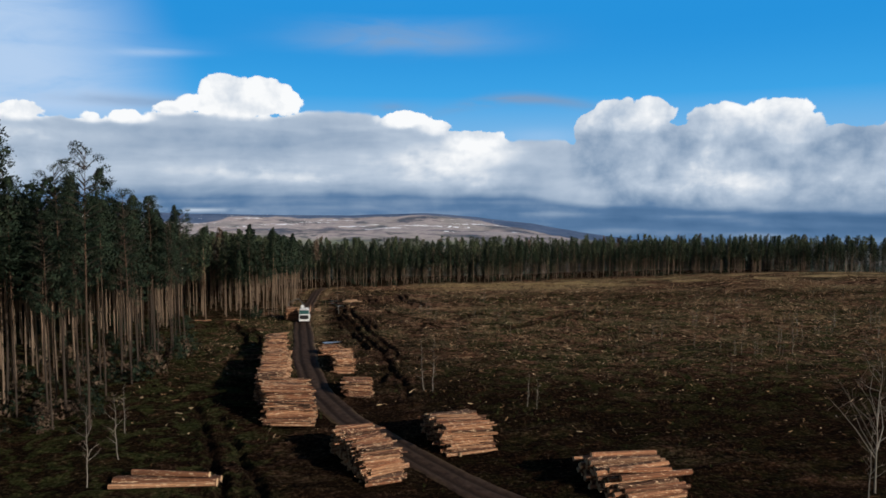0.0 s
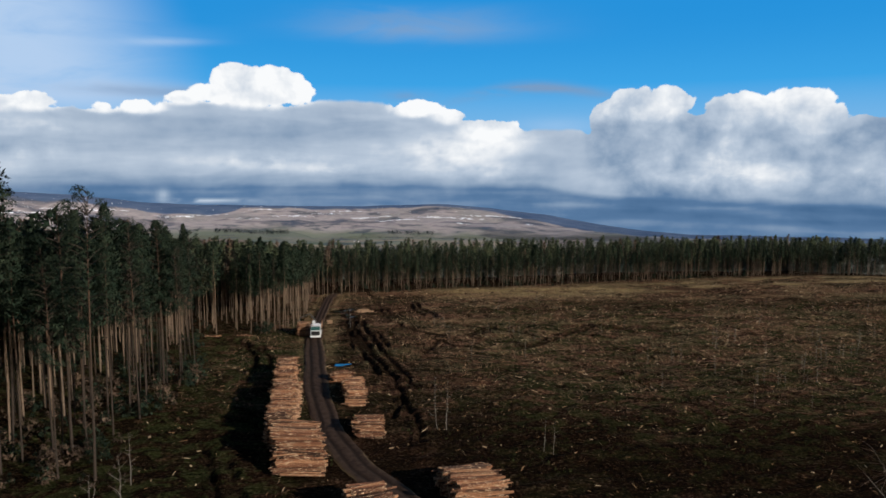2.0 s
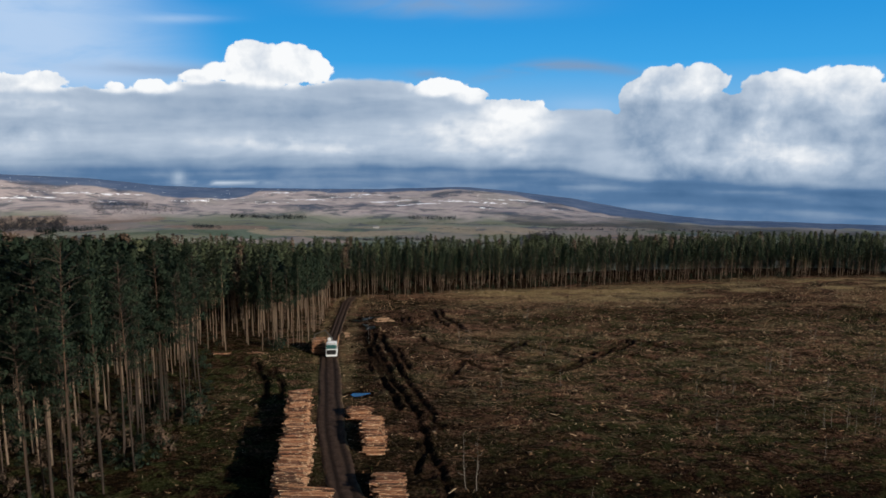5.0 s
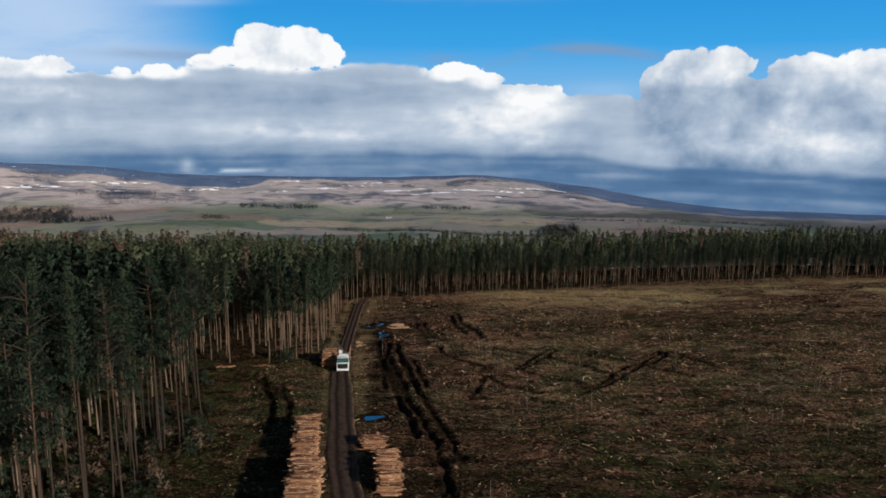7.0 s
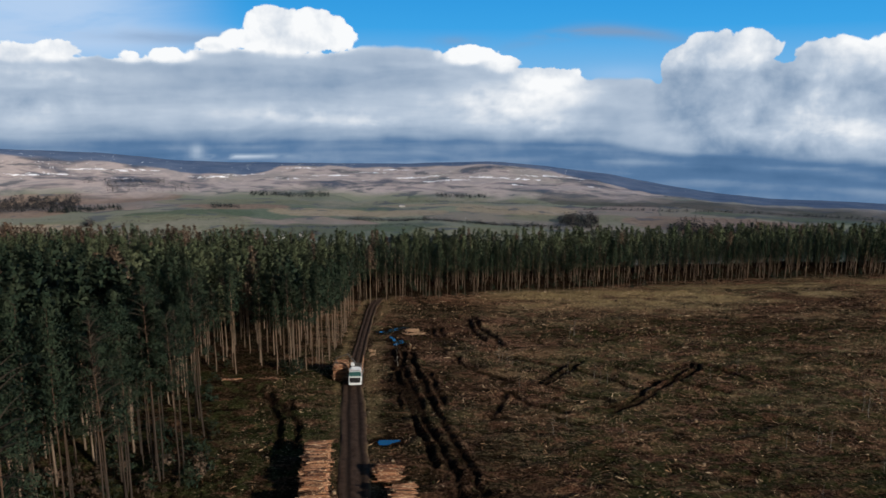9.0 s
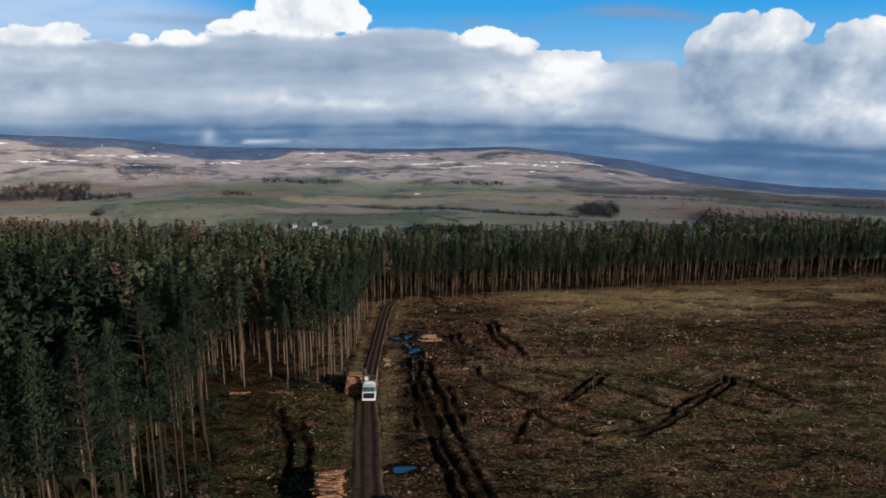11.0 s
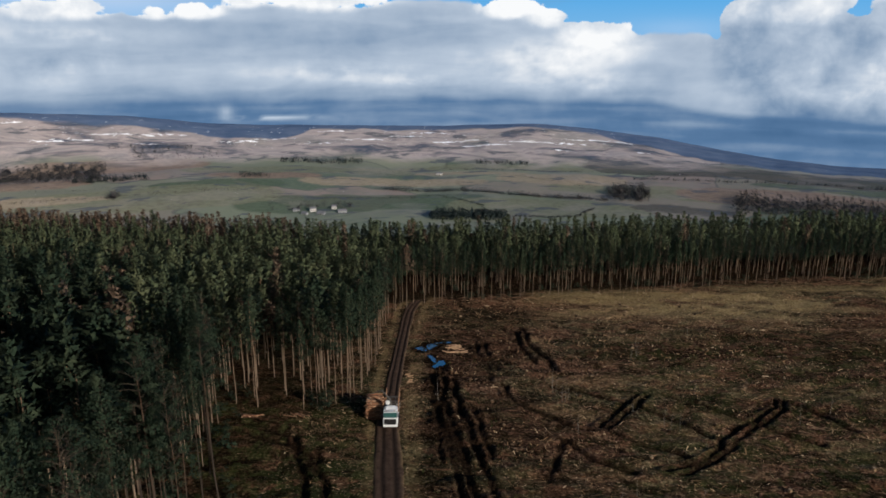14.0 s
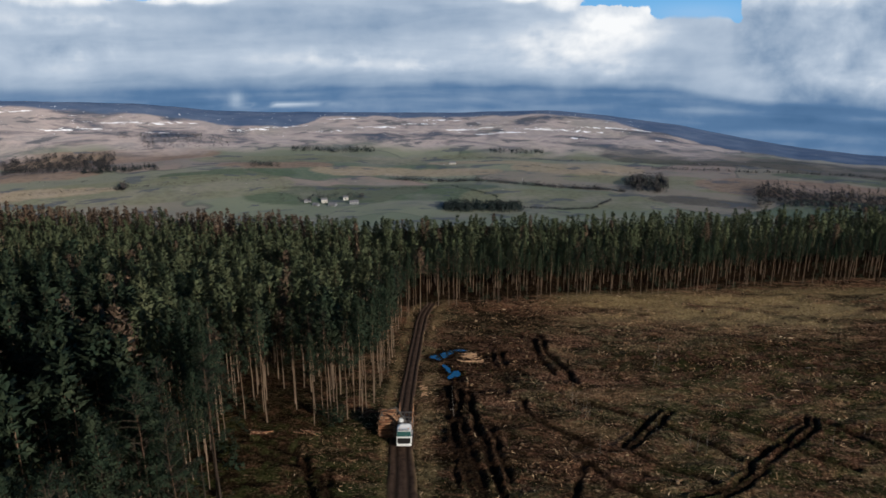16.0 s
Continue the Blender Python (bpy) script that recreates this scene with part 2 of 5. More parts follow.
def needle_material(name, dark, mid, light):
    k = Mat(name, 0.9, spec=0.05)
    r = k.rand(True)
    patch = k.noise(0.30, None, 4)
    c = k.ramp(r, (0.0, dark), (0.55, mid), (1.0, light))
    c = k.mix(k.span(patch, 0.48, 0.62, 0, 0.45), c, tuple(v * 1.15 for v in (light[0] * 1.15, light[1], light[2])))
    grain = k.noise(4.5, None, 5, 0.7)
    c = k.mix(k.span(grain, 0.56, 0.40, 0, 0.4), c, tuple(v * 0.5 for v in dark))
    c = k.mix(k.span(grain, 0.56, 0.68, 0, 0.25), c, tuple(v * 1.3 for v in light))
    k.color(c).bump(grain, 0.5, 0.15)
    return k.m


def log_bark_material():
    k = Mat("log_bark", 0.85, spec=0.2)
    n = k.noise(1.1, k.coords((0.6, 3, 3), local=True), 5, 0.7, 0.8)
    f = k.noise(3.2, k.coords((0.30, 2, 2)), 5, 0.65)
    c = k.ramp(k.rand(), (0.0, (0.022, 0.012, 0.008)), (0.22, (0.095, 0.038, 0.020)), (0.5, (0.270, 0.112, 0.056)), (0.8, (0.48, 0.250, 0.135)), (1.0, (0.06, 0.036, 0.026)))
    c = k.mix(k.span(n, 0.40, 0.60, 0, 0.75), c, (0.055, 0.032, 0.023))
    c = k.mix(k.span(f, 0.57, 0.62, 0, 0.9), c, (0.58, 0.41, 0.27))
    return k.color(c).bump(n, 0.7, 0.05).m


def log_end_material():
    k = Mat("cut_end", 0.8, spec=0.2)
    n = k.noise(6, k.coords(local=True), 4)
    c = k.ramp(k.rand(), (0.0, (0.34, 0.22, 0.13)), (0.5, (0.50, 0.34, 0.20)), (1.0, (0.62, 0.45, 0.28)))
    return k.color(k.mix(k.span(n, 0.4, 0.7, 0, 0.5), c, (0.28, 0.17, 0.10))).m


def stick_material(name="brash", stops=((0.0, (0.012, 0.007, 0.004)), (0.5, (0.050, 0.029, 0.017)), (0.85, (0.13, 0.080, 0.046)), (1.0, (0.32, 0.220, 0.135)))):
    k = Mat(name, 0.95, spec=0.03)
    return k.color(k.ramp(k.rand(True), *stops)).m


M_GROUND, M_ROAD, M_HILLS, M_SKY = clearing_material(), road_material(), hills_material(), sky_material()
# pine bark twice: bright for sunlit far stems, near stems darkened for shade
M_FARBARK = bark_material("young_pine_bark", (0.185, 0.118, 0.076), (0.160, 0.118, 0.086), paleness=0.5)
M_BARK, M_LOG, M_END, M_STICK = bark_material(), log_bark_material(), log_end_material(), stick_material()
# needle colours carry the light: near crowns shaded, far crowns sunlit
M_NEEDLE = needle_material("pine_needles", (0.010, 0.019, 0.013), (0.018, 0.030, 0.020), (0.032, 0.044, 0.026))
M_LIT_NEEDLE = needle_material("young_pine_needles", (0.036, 0.048, 0.028), (0.056, 0.071, 0.040), (0.080, 0.094, 0.052))
M_LARCH = needle_material("larch_twigs", (0.045, 0.033, 0.024), (0.085, 0.060, 0.043), (0.135, 0.098, 0.070))


# ---- mesh helpers ----
def mesh_of(name, verts, faces, mats, mat_index=None, smooth=False):
    me = bpy.data.meshes.new(name)
    verts, faces = np.asarray(verts, np.float32), np.asarray(faces, np.int32)
    k = faces.shape[1]
    me.vertices.add(len(verts))
    me.vertices.foreach_set("co", verts.ravel())
    me.loops.add(faces.size)
    me.loops.foreach_set("vertex_index", faces.ravel())
    me.polygons.add(len(faces))
    me.polygons.foreach_set("loop_start", np.arange(0, faces.size, k, dtype=np.int32))
    for m in mats:
        me.materials.append(m)
    if mat_index is not None:
        me.polygons.foreach_set("material_index", np.asarray(mat_index, np.int32))
    me.polygons.foreach_set("use_smooth", np.full(len(faces), smooth))
    me.update(calc_edges=True)
    me.validate()
    return me


def point_attr(me, name, values):
    me.attributes.new(name, "FLOAT", "POINT").data.foreach_set("value", np.asarray(values, np.float32).ravel())


def grid_faces(nx, ny):
    i = (np.arange(ny - 1)[:, None] * nx + np.arange(nx - 1)[None, :]).ravel()
    return np.stack([i, i + 1, i + nx + 1, i + nx], 1)


def part(name, bm, material, parent, label=""):
    me = bpy.data.meshes.new(name)
    bm.normal_update()
    bm.to_mesh(me)
    bm.free()
    me.materials.append(material)
    ob = new(name, me)
    ob.parent = parent
    return tagged(ob, label=label)


def thing(name, label, category, m=None, group="", kind=""):
    ob = new(name)
    ob.empty_display_size = 0.2
    if m is not None:
        ob.matrix_basis = m
    return tagged(ob, label, category, group, kind)


# ---- plan of the place ----
CENTRE, RIM = (-5.0, 35.0), 495.0
ROAD = [(40, 46), (26, 57), (14, 66.5), (4, 75.7), (-1.8, 83.8), (-8.2, 93), (-13.6, 100.8), (-19.6, 114), (-25.5, 135), (-31, 162),
        (-33.8, 175), (-35.8, 190), (-37.4, 206), (-38.8, 221), (-39.6, 231), (-39.3, 236), (-38.4, 240)]
WOOD_EDGE = [(-64, 40), (-60, 88), (-51, 95), (-50, 135), (-55, 158), (-61, 168), (-63, 175), (-60, 179), (-46, 180), (-42, 184), (-41.5, 200),
             (-43.5, 217), (-43, 234), (-40, 237.5), (-27, 240), (-13, 245), (1, 248.7), (15, 252), (34, 259), (61, 266), (96, 273), (130, 276), (160, 272), (260, 262)]


def ground_height(x, y):
    h = 0.9 * (fbm(x / 22, y / 22, 3) - 0.5) + 1.15 * (fbm((x + 0.3 * y) / 6.5, (y - 0.3 * x) / 2.6, 5) - 0.5)
    open_land = sstep(4, 9, near_line(x, y, ROAD))
    h = h * (0.25 + 0.75 * open_land)
    h = h + 3.0 * sstep(20, 150, x) * sstep(150, 270, y) * (1 - sstep(260, 300, y))
    past = y - np.interp(x, [-60, -43, -14, 23, 55, 96, 130, 160, 260], [234, 236, 245, 255, 263, 272, 275, 272, 262])
    return h - 11 * sstep(26, 66, past) - 40 * sstep(312, 336, np.hypot(x - CENTRE[0], y - CENTRE[1]))


RUTS = [
        [(35.1, 194.2), (33.4, 190.6), (29.1, 185.9), (24.7, 182.3), (21.6, 178.3), (20.4, 175.1), (16.2, 170.8), (11.4, 168.2)],
        [(36.7, 194.0), (34.6, 189.4), (29.6, 184.4), (25.5, 180.4), (23.0, 175.8), (18.6, 171.6), (13.7, 167.5)],
        [(-5.7, 194.9), (0.1, 193.5), (6.7, 190.3), (12.7, 186.4), (18.4, 181.1), (20.4, 178.9)],
        [(15.3, 193.5), (20.5, 191.2), (26.5, 186.1), (29.6, 184.4), (32.8, 181.1), (37.9, 179.1)],
        [(37.5, 192.7), (41.2, 189.4), (44.8, 183.9)],
        [(11.5, 192.6), (7.0, 185.7), (2.8, 179.9)],
        [(9.5, 192.7), (5.9, 187.4), (2.0, 180.7)],
        [(-13.9, 189.7), (-11.3, 186.6), (-6.8, 183.4), (-2.0, 180.1), (0.6, 179.1)],
        [(-4.1, 174.8), (-6.0, 167.8), (-6.9, 163.9)],
        [(-3.6, 174.8), (0.7, 169.4), (6.4, 166.8)],
        [(3.6, 179.1), (8.0, 175.6), (13.5, 173.4), (14.9, 172.1)],
        [(-28.8, 195.8), (-27.6, 188.5), (-27.7, 185.8), (-26.1, 182.1), (-25.2, 178.0), (-24.2, 171.4), (-23.2, 165.9)],
        [(-26.8, 196.1), (-25.8, 190.8), (-26.1, 187.4), (-23.7, 181.1), (-23.0, 177.1), (-21.6, 172.7), (-19.6, 167.8), (-18.2, 163.0)],
        [(-25.0, 195.4), (-23.7, 190.5), (-22.5, 184.5), (-20.6, 178.6), (-19.4, 173.0), (-16.9, 166.7)],
        [(-19.4, 182.6), (-18.3, 179.5), (-17.5, 174.9), (-15.7, 168.4)],
        [(-14.3, 193.9), (-13.9, 189.7)],
        [(-21.8, 213.0), (-20.4, 206.3), (-18.5, 202.2), (-17.5, 195.7)],
        [(-20.1, 213.8), (-18.5, 207.9), (-16.5, 201.0)],
        [(-12.2, 223.3), (-10.2, 214.5), (-6.2, 206.9), (-4.7, 201.7)],
        [(-13.7, 220.0), (-11.7, 212.1), (-8.8, 205.3)],
        [(-60.0, 171.2), (-53.5, 169.5), (-49.3, 168.1), (-44.7, 165.2), (-41.5, 159.8)],
        [(-59.1, 173.9), (-52.6, 172.2), (-47.4, 169.3)],
        [(-29.0, 197.3), (-25.1, 180.1), (-21.3, 169.2), (-16.5, 156.3), (-12.3, 144.1), (-9.4, 131.1), (-10.3, 120.5)],
        [(-24.9, 192.3), (-20.0, 177.9), (-16.1, 163.6), (-10.5, 147.0), (-7.6, 137.6)],
        [(-9.9, 132.1), (-6.4, 120.7), (-5.1, 109.3)],
        [(-36.8, 107.4), (-28.8, 89.2), (-22.4, 74.0)],
        [(-31.7, 101.9), (-24.5, 87.3), (-18.3, 74.1)],
        [(-26.3, 184.6), (-20.6, 162.4), (-15.0, 144.9)],
        [(-47.8, 168.7), (-43.5, 159.6), (-40.5, 148.6)],
        [(-43.5, 166.1), (-40.1, 158.2), (-37.8, 148.9)]]


PUDDLES = [(-23.6, 152.6, 2.0, 0.75, 6), (-33.3, 209.3, 1.2, 1.0, 0), (-31.3, 211.0, 1.2, 1.3, 20), (-29.0, 213.3, 1.5, 0.6, 15), (-30.2, 204.6, 0.6, 1.6, 25), (-28.4, 202.2, 0.8, 2.0, -10)]


def build_ground():
    xs = np.unique(np.concatenate([np.linspace(-2400, -300, 8), np.arange(-300, -70, 6.0), np.arange(-64, 55, 0.48), np.arange(55, 130, 1.2), np.arange(130, 300, 6.0), np.linspace(300, 2400, 8)]))
    ys = np.unique(np.concatenate([np.linspace(-2400, -60, 8), np.arange(-60, 60, 5.0), np.arange(62, 205, 0.48), np.arange(205, 275, 0.9), np.arange(275, 345, 6.0), np.linspace(345, 2400, 9)]))
    x, y = np.meshgrid(xs, ys)
    x, y = x.ravel(), y.ravel()
    h = ground_height(x, y)
    near = (np.abs(x) < 130) & (y > 55) & (y < 280)
    mud, dip = np.zeros_like(x), np.zeros_like(x)
    wob = 0.9 * (vnoise(x / 2.6, y / 2.2, 11) - 0.5)
    broken = sstep(0.25, 0.55, fbm(x / 4, y / 4, 15))
    for line in RUTS:
        d = np.full_like(x, 9.0)
        d[near] = near_line(x[near] + wob[near], y[near], line)
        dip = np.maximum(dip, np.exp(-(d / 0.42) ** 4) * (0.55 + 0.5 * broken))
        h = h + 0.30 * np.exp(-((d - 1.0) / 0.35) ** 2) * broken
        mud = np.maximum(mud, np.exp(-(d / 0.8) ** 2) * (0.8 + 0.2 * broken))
    h = h - 0.5 * dip
    road_d = near_line(x, y, ROAD)
    h = np.where(road_d < 2.3, np.minimum(h, -0.10), h)
    for px, py, a, b, turn in PUDDLES:
        q = np.hypot((x - px) / (a + 0.9), (y - py) / (b + 0.9))
        h = np.where(q < 1.6, h + (-0.12 - h) * sstep(1.6, 1.0, q), h)
        mud = np.maximum(mud, sstep(1.5, 0.9, q))
    # wet churned ground along the road and where machines turned, and darker near ground
    belt = sstep(16, 8, np.abs(x - np.interp(y, [60, 100, 150, 200, 240], [2, -6, -16, -24, -26]) - 3)) * sstep(95, 125, y) * sstep(246, 236, y)
    mud = np.maximum(mud, 0.62 * belt * sstep(0.30, 0.52, fbm(x / 6, y / 6, 21)))
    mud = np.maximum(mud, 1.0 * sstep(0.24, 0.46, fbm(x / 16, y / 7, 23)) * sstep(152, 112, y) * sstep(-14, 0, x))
    # near left ground, the shade over it put into the colour
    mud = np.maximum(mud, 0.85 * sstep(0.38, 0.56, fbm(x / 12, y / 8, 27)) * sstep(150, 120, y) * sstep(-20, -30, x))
    mud = np.maximum(mud, 0.8 * np.exp(-(((x + 20) / 13) ** 2 + ((y - 231) / 8) ** 2) ** 2))
    mud = np.maximum(mud, 0.5 * sstep(0.52, 0.62, fbm(x / 40, y / 5, 29)) * sstep(-10, 10, x))
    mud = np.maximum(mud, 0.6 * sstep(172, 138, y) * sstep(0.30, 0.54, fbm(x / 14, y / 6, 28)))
    # darker ground round the near stacks
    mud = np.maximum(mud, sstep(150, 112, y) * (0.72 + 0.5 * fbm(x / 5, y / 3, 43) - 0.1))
    # bands of bare red soil
    mud = np.maximum(mud, 0.8 * np.exp(-((y - 212 - 0.08 * x) / 5.5) ** 2) * sstep(-8, 4, x) * sstep(0.25, 0.5, fbm(x / 12, y / 3, 47)))
    straw = sstep(0.34, 0.56, fbm(x / 14, y / 4, 31)) * np.exp(-((y - np.interp(x, [-40, 40, 140], [236, 248, 260])) / 10) ** 4)
    straw = np.maximum(straw, 0.9 * np.exp(-((x - 32) / 27) ** 4 - ((y - 244) / 11) ** 4) * sstep(0.28, 0.5, fbm(x / 6, y / 2, 35)))
    straw = straw * sstep(-16, 2, x)
    far_straw = straw.copy()
    straw = np.maximum(straw, 0.5 * np.exp(-((np.abs(road_d) - 3.1) / 0.8) ** 2) * sstep(0.30, 0.55, fbm(x / 4, y / 6, 37)))
    straw = np.maximum(straw, 0.26 * sstep(0.42, 0.62, fbm(x / 11, y / 3.5, 33)) * sstep(135, 195, y) * sstep(-22, -8, x))
    band = np.where(x > np.interp(y, [100, 150, 200, 240], [-13, -28.5, -36.8, -39.7]), road_d, 99)
    straw = np.maximum(straw, 0.42 * sstep(1.6, 2.6, band) * sstep(6.5, 4.5, band) * sstep(0.32, 0.5, fbm(x / 2.5, y / 5, 39)) * sstep(130, 150, y))
    green = 0.7 * sstep(0.48, 0.64, fbm(x / 9, y / 6, 41)) * sstep(215, 120, y + 0.0 * x) + 0.5 * sstep(-30, -42, x)
    moss = np.clip(0.6 * sstep(-20, -30, x + 0.12 * (y - 120)) * sstep(190, 175, y) + 0.55 * sstep(-6, 16, x) * sstep(232, 215, y) * sstep(96, 140, y) + 0.15 * sstep(-6, 10, x) * sstep(140, 110, y), 0, 1)
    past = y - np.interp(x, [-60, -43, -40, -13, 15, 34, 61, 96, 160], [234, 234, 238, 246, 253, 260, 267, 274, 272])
    # shade beneath the standing trees, darkened into the floor colour
    tree_floor_shade = np.maximum(sstep(-46, -52, x), 1.35 * sstep(0, 4, past))
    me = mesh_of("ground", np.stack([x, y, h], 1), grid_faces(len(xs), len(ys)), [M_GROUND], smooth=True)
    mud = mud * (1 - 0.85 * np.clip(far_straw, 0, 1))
    point_attr(me, "mud", np.clip(np.maximum(mud, 0.7 * tree_floor_shade), 0, 1))
    point_attr(me, "straw", np.clip(straw, 0, 1) * (1 - np.clip(mud, 0, 1)))
    point_attr(me, "moss", moss)
    # dip depth drives the painted darkness of the wet ruts
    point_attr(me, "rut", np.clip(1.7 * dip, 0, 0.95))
    point_attr(me, "green", np.clip(green, 0, 0.9))
    tagged(new("ground", me), "churned brown felled forest ground with brash and mud", "ground", kind="structure")


def smooth_line(line, step=0.8):
    p = np.array(line, float)
    s = np.concatenate([[0], np.cumsum(np.hypot(*np.diff(p, axis=0).T))])
    q = np.arange(0, s[-1], step)
    out = np.stack([np.interp(q, s, p[:, 0]), np.interp(q, s, p[:, 1])], 1)
    for _ in range(8):
        out[1:-1] = (out[:-2] + 2 * out[1:-1] + out[2:]) / 4
    return out


def build_road():
    c = smooth_line(ROAD)
    d = np.gradient(c, axis=0)
    n = np.stack([d[:, 1], -d[:, 0]], 1) / np.hypot(d[:, 0], d[:, 1])[:, None]
    across = np.linspace(-2.5, 2.5, 23)
    p = c[:, None, :] + n[:, None, :] * across[None, :, None]
    width = 0.88 + 0.30 * (fbm(c[:, 0] / 9, c[:, 1] / 9, 59)[:, None] - 0.5) + 0.16 * (fbm(p[..., 0] / 1.2, p[..., 1] / 1.2, 58) - 0.5)
    width = width * np.interp(c[:, 1], [165, 180, 205], [1.12, 0.88, 0.66])[:, None]
    p = c[:, None, :] + n[:, None, :] * across[None, :, None] * width[..., None]
    x, y = p[..., 0], p[..., 1]
    wob = 0.25 * (fbm(x / 7, y / 7, 51) - 0.5)
    rut = np.exp(-((np.abs(across[None, :] + wob) - 0.95) / 0.33) ** 2)
    z = 0.10 - 0.16 * rut + 0.06 * (fbm(x / 1.5, y / 1.5, 53) - 0.5) - 0.30 * sstep(1.9, 2.5, np.abs(across))[None, :]
    me = mesh_of("road", np.stack([x, y, z], -1).reshape(-1, 3), grid_faces(len(across), len(c)), [M_ROAD], smooth=True)
    point_attr(me, "rut", np.clip(rut, 0, 1))
    point_attr(me, "verge", sstep(1.7, 2.4, np.abs(across))[None, :] * 0.8 * sstep(0.4, 0.6, fbm(x / 3, y / 3, 57)))
    tagged(new("road", me), "rutted brown earth forest track", "track", kind="structure")


def polar(u, r):
    a = np.asarray(u) / RIM
    return CENTRE[0] + r * np.sin(a), CENTRE[1] + r * np.cos(a)


def hill_height(u, r):
    base = np.interp(r, [255, 300, 335, 360, 400, 425, 520], [-14, -14, -13.2, -10, -2.5, 0, 0])
    top = np.interp(u, [-330, -250, -205, -136, -63, -8, 31, 68, 105, 136, 168, 240, 400], [29, 23.5, 18, 15.5, 15, 16.5, 14, 10, 4, 0.5, -1, 0.5, 3])
    left = 4.0 * sstep(-60, -240, u) * sstep(350, 400, r)
    rise = 0.55 * sstep(412, 452, r) + 0.45 * sstep(440, 470, r)
    bumps = 2.6 * (fbm(u / 45, r / 22, 61) - 0.5) * sstep(330, 350, r) + 1.6 * (fbm(u / 12, r / 9, 63) - 0.5) * sstep(400, 440, r)
    return base + left * (1 - rise) + (top - base) * rise + bumps * (1 - 0.6 * sstep(455, 470, r)) - 12 * sstep(472, 490, r)


# fields: along, out, half length, half depth, kind
FIELDS = [(-112, 367, 78, 9, "deep"), (0, 360, 62, 10.5, "pale"), (-95, 392, 58, 5, "tan"), (-45, 405, 36, 2.4, "tan"), (72, 421, 46, 11, "peat"), (94, 424, 15, 2.6, "tan"), (140, 386, 62, 9, "clay"), (84, 366, 32, 4, "peat"),
          (88, 385, 42, 8, "pale"), (-240, 377, 76, 11, "pale"), (-302, 381, 42, 3.5, "tan"), (-175, 398, 34, 4, "clay"), (-150, 408, 70, 6, "pale"), (-265, 418, 60, 7, "clay"), (190, 420, 80, 14, "peat"), (10, 398, 40, 7, "tan"),
          (-30, 414, 60, 4, "pale"), (-300, 398, 30, 5, "clay"), (30, 388, 30, 5, "pale"), (190, 402, 70, 5, "deep"), (-200, 388, 40, 5, "deep")]
# lying snow: along, out, half length, half depth
SNOW = [(-283, 443.5, 17, 1.0), (-252, 448.3, 22, 0.9), (-226, 449.5, 10, 0.8), (-318, 456.5, 18, 0.9), (-186, 445.5, 12, 0.9), (-168, 449, 14, 0.8), (-110, 447.8, 16, 0.9), (-88, 452, 10, 0.8), (-42, 440.5, 13, 0.9), (-28, 441, 9, 0.7),
        (0, 445.5, 26, 0.9), (26, 450.3, 16, 0.8), (48, 451.5, 10, 0.7), (60, 440, 5, 0.7), (-55, 446, 18, 0.8), (-140, 443, 8, 0.7), (10, 437, 9, 0.7), (-240, 440, 8, 0.6), (-70, 457, 14, 0.7), (-130, 458, 10, 0.7)]


def build_hills():
    us, rs = np.arange(-420, 421, 1.6), np.concatenate([np.arange(304, 340, 4.0), np.arange(340, 434, 1.2), np.arange(434, 464, 0.55), np.arange(464, 494, 1.6)])
    u, r = np.meshgrid(us, rs)
    u, r = u.ravel(), r.ravel()
    x, y = polar(u, r)
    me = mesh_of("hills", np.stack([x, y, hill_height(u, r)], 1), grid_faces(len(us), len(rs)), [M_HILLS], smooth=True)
    point_attr(me, "along", u)
    point_attr(me, "out", r)
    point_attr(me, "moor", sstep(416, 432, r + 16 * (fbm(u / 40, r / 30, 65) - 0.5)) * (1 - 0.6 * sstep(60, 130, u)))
    # distance beyond which the skyline takes the blue haze tint
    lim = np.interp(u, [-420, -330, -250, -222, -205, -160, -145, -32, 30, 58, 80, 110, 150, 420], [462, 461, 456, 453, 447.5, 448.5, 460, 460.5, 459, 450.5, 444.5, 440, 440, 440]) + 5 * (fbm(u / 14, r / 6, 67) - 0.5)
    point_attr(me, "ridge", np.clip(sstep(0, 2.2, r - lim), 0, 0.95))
    kinds = {"deep": np.zeros_like(u), "pale": np.zeros_like(u), "tan": np.zeros_like(u), "peat": np.zeros_like(u), "clay": np.zeros_like(u)}
    wu, wr = u + 9 * (fbm(u / 20, r / 10, 66) - 0.5), r + 4 * (fbm(u / 25, r / 12, 68) - 0.5)
    for cu, cr, a, b, kind in FIELDS:
        q = (np.abs((wu - cu) / a) ** 3.5 + np.abs((wr - cr) / b) ** 2.6)
        kinds[kind] = np.maximum(kinds[kind], sstep(1.12, 0.92, q))
    for kind, v in kinds.items():
        point_attr(me, kind, v)
    snow = np.zeros_like(u)
    for cu, cr, a, b in SNOW:
        k = np.exp(-((u - cu) / a) ** 4 - ((r - cr - 0.10 * (u - cu) * math.sin(cu)) / b) ** 2)
        snow = np.maximum(snow, k)
    point_attr(me, "snow", np.clip(snow + 0.28 * sstep(436, 441, r) * sstep(70, 40, u), 0, 1))
    tagged(new("hills", me), "distant moorland hills with green fields and snow patches", "hills", kind="structure")


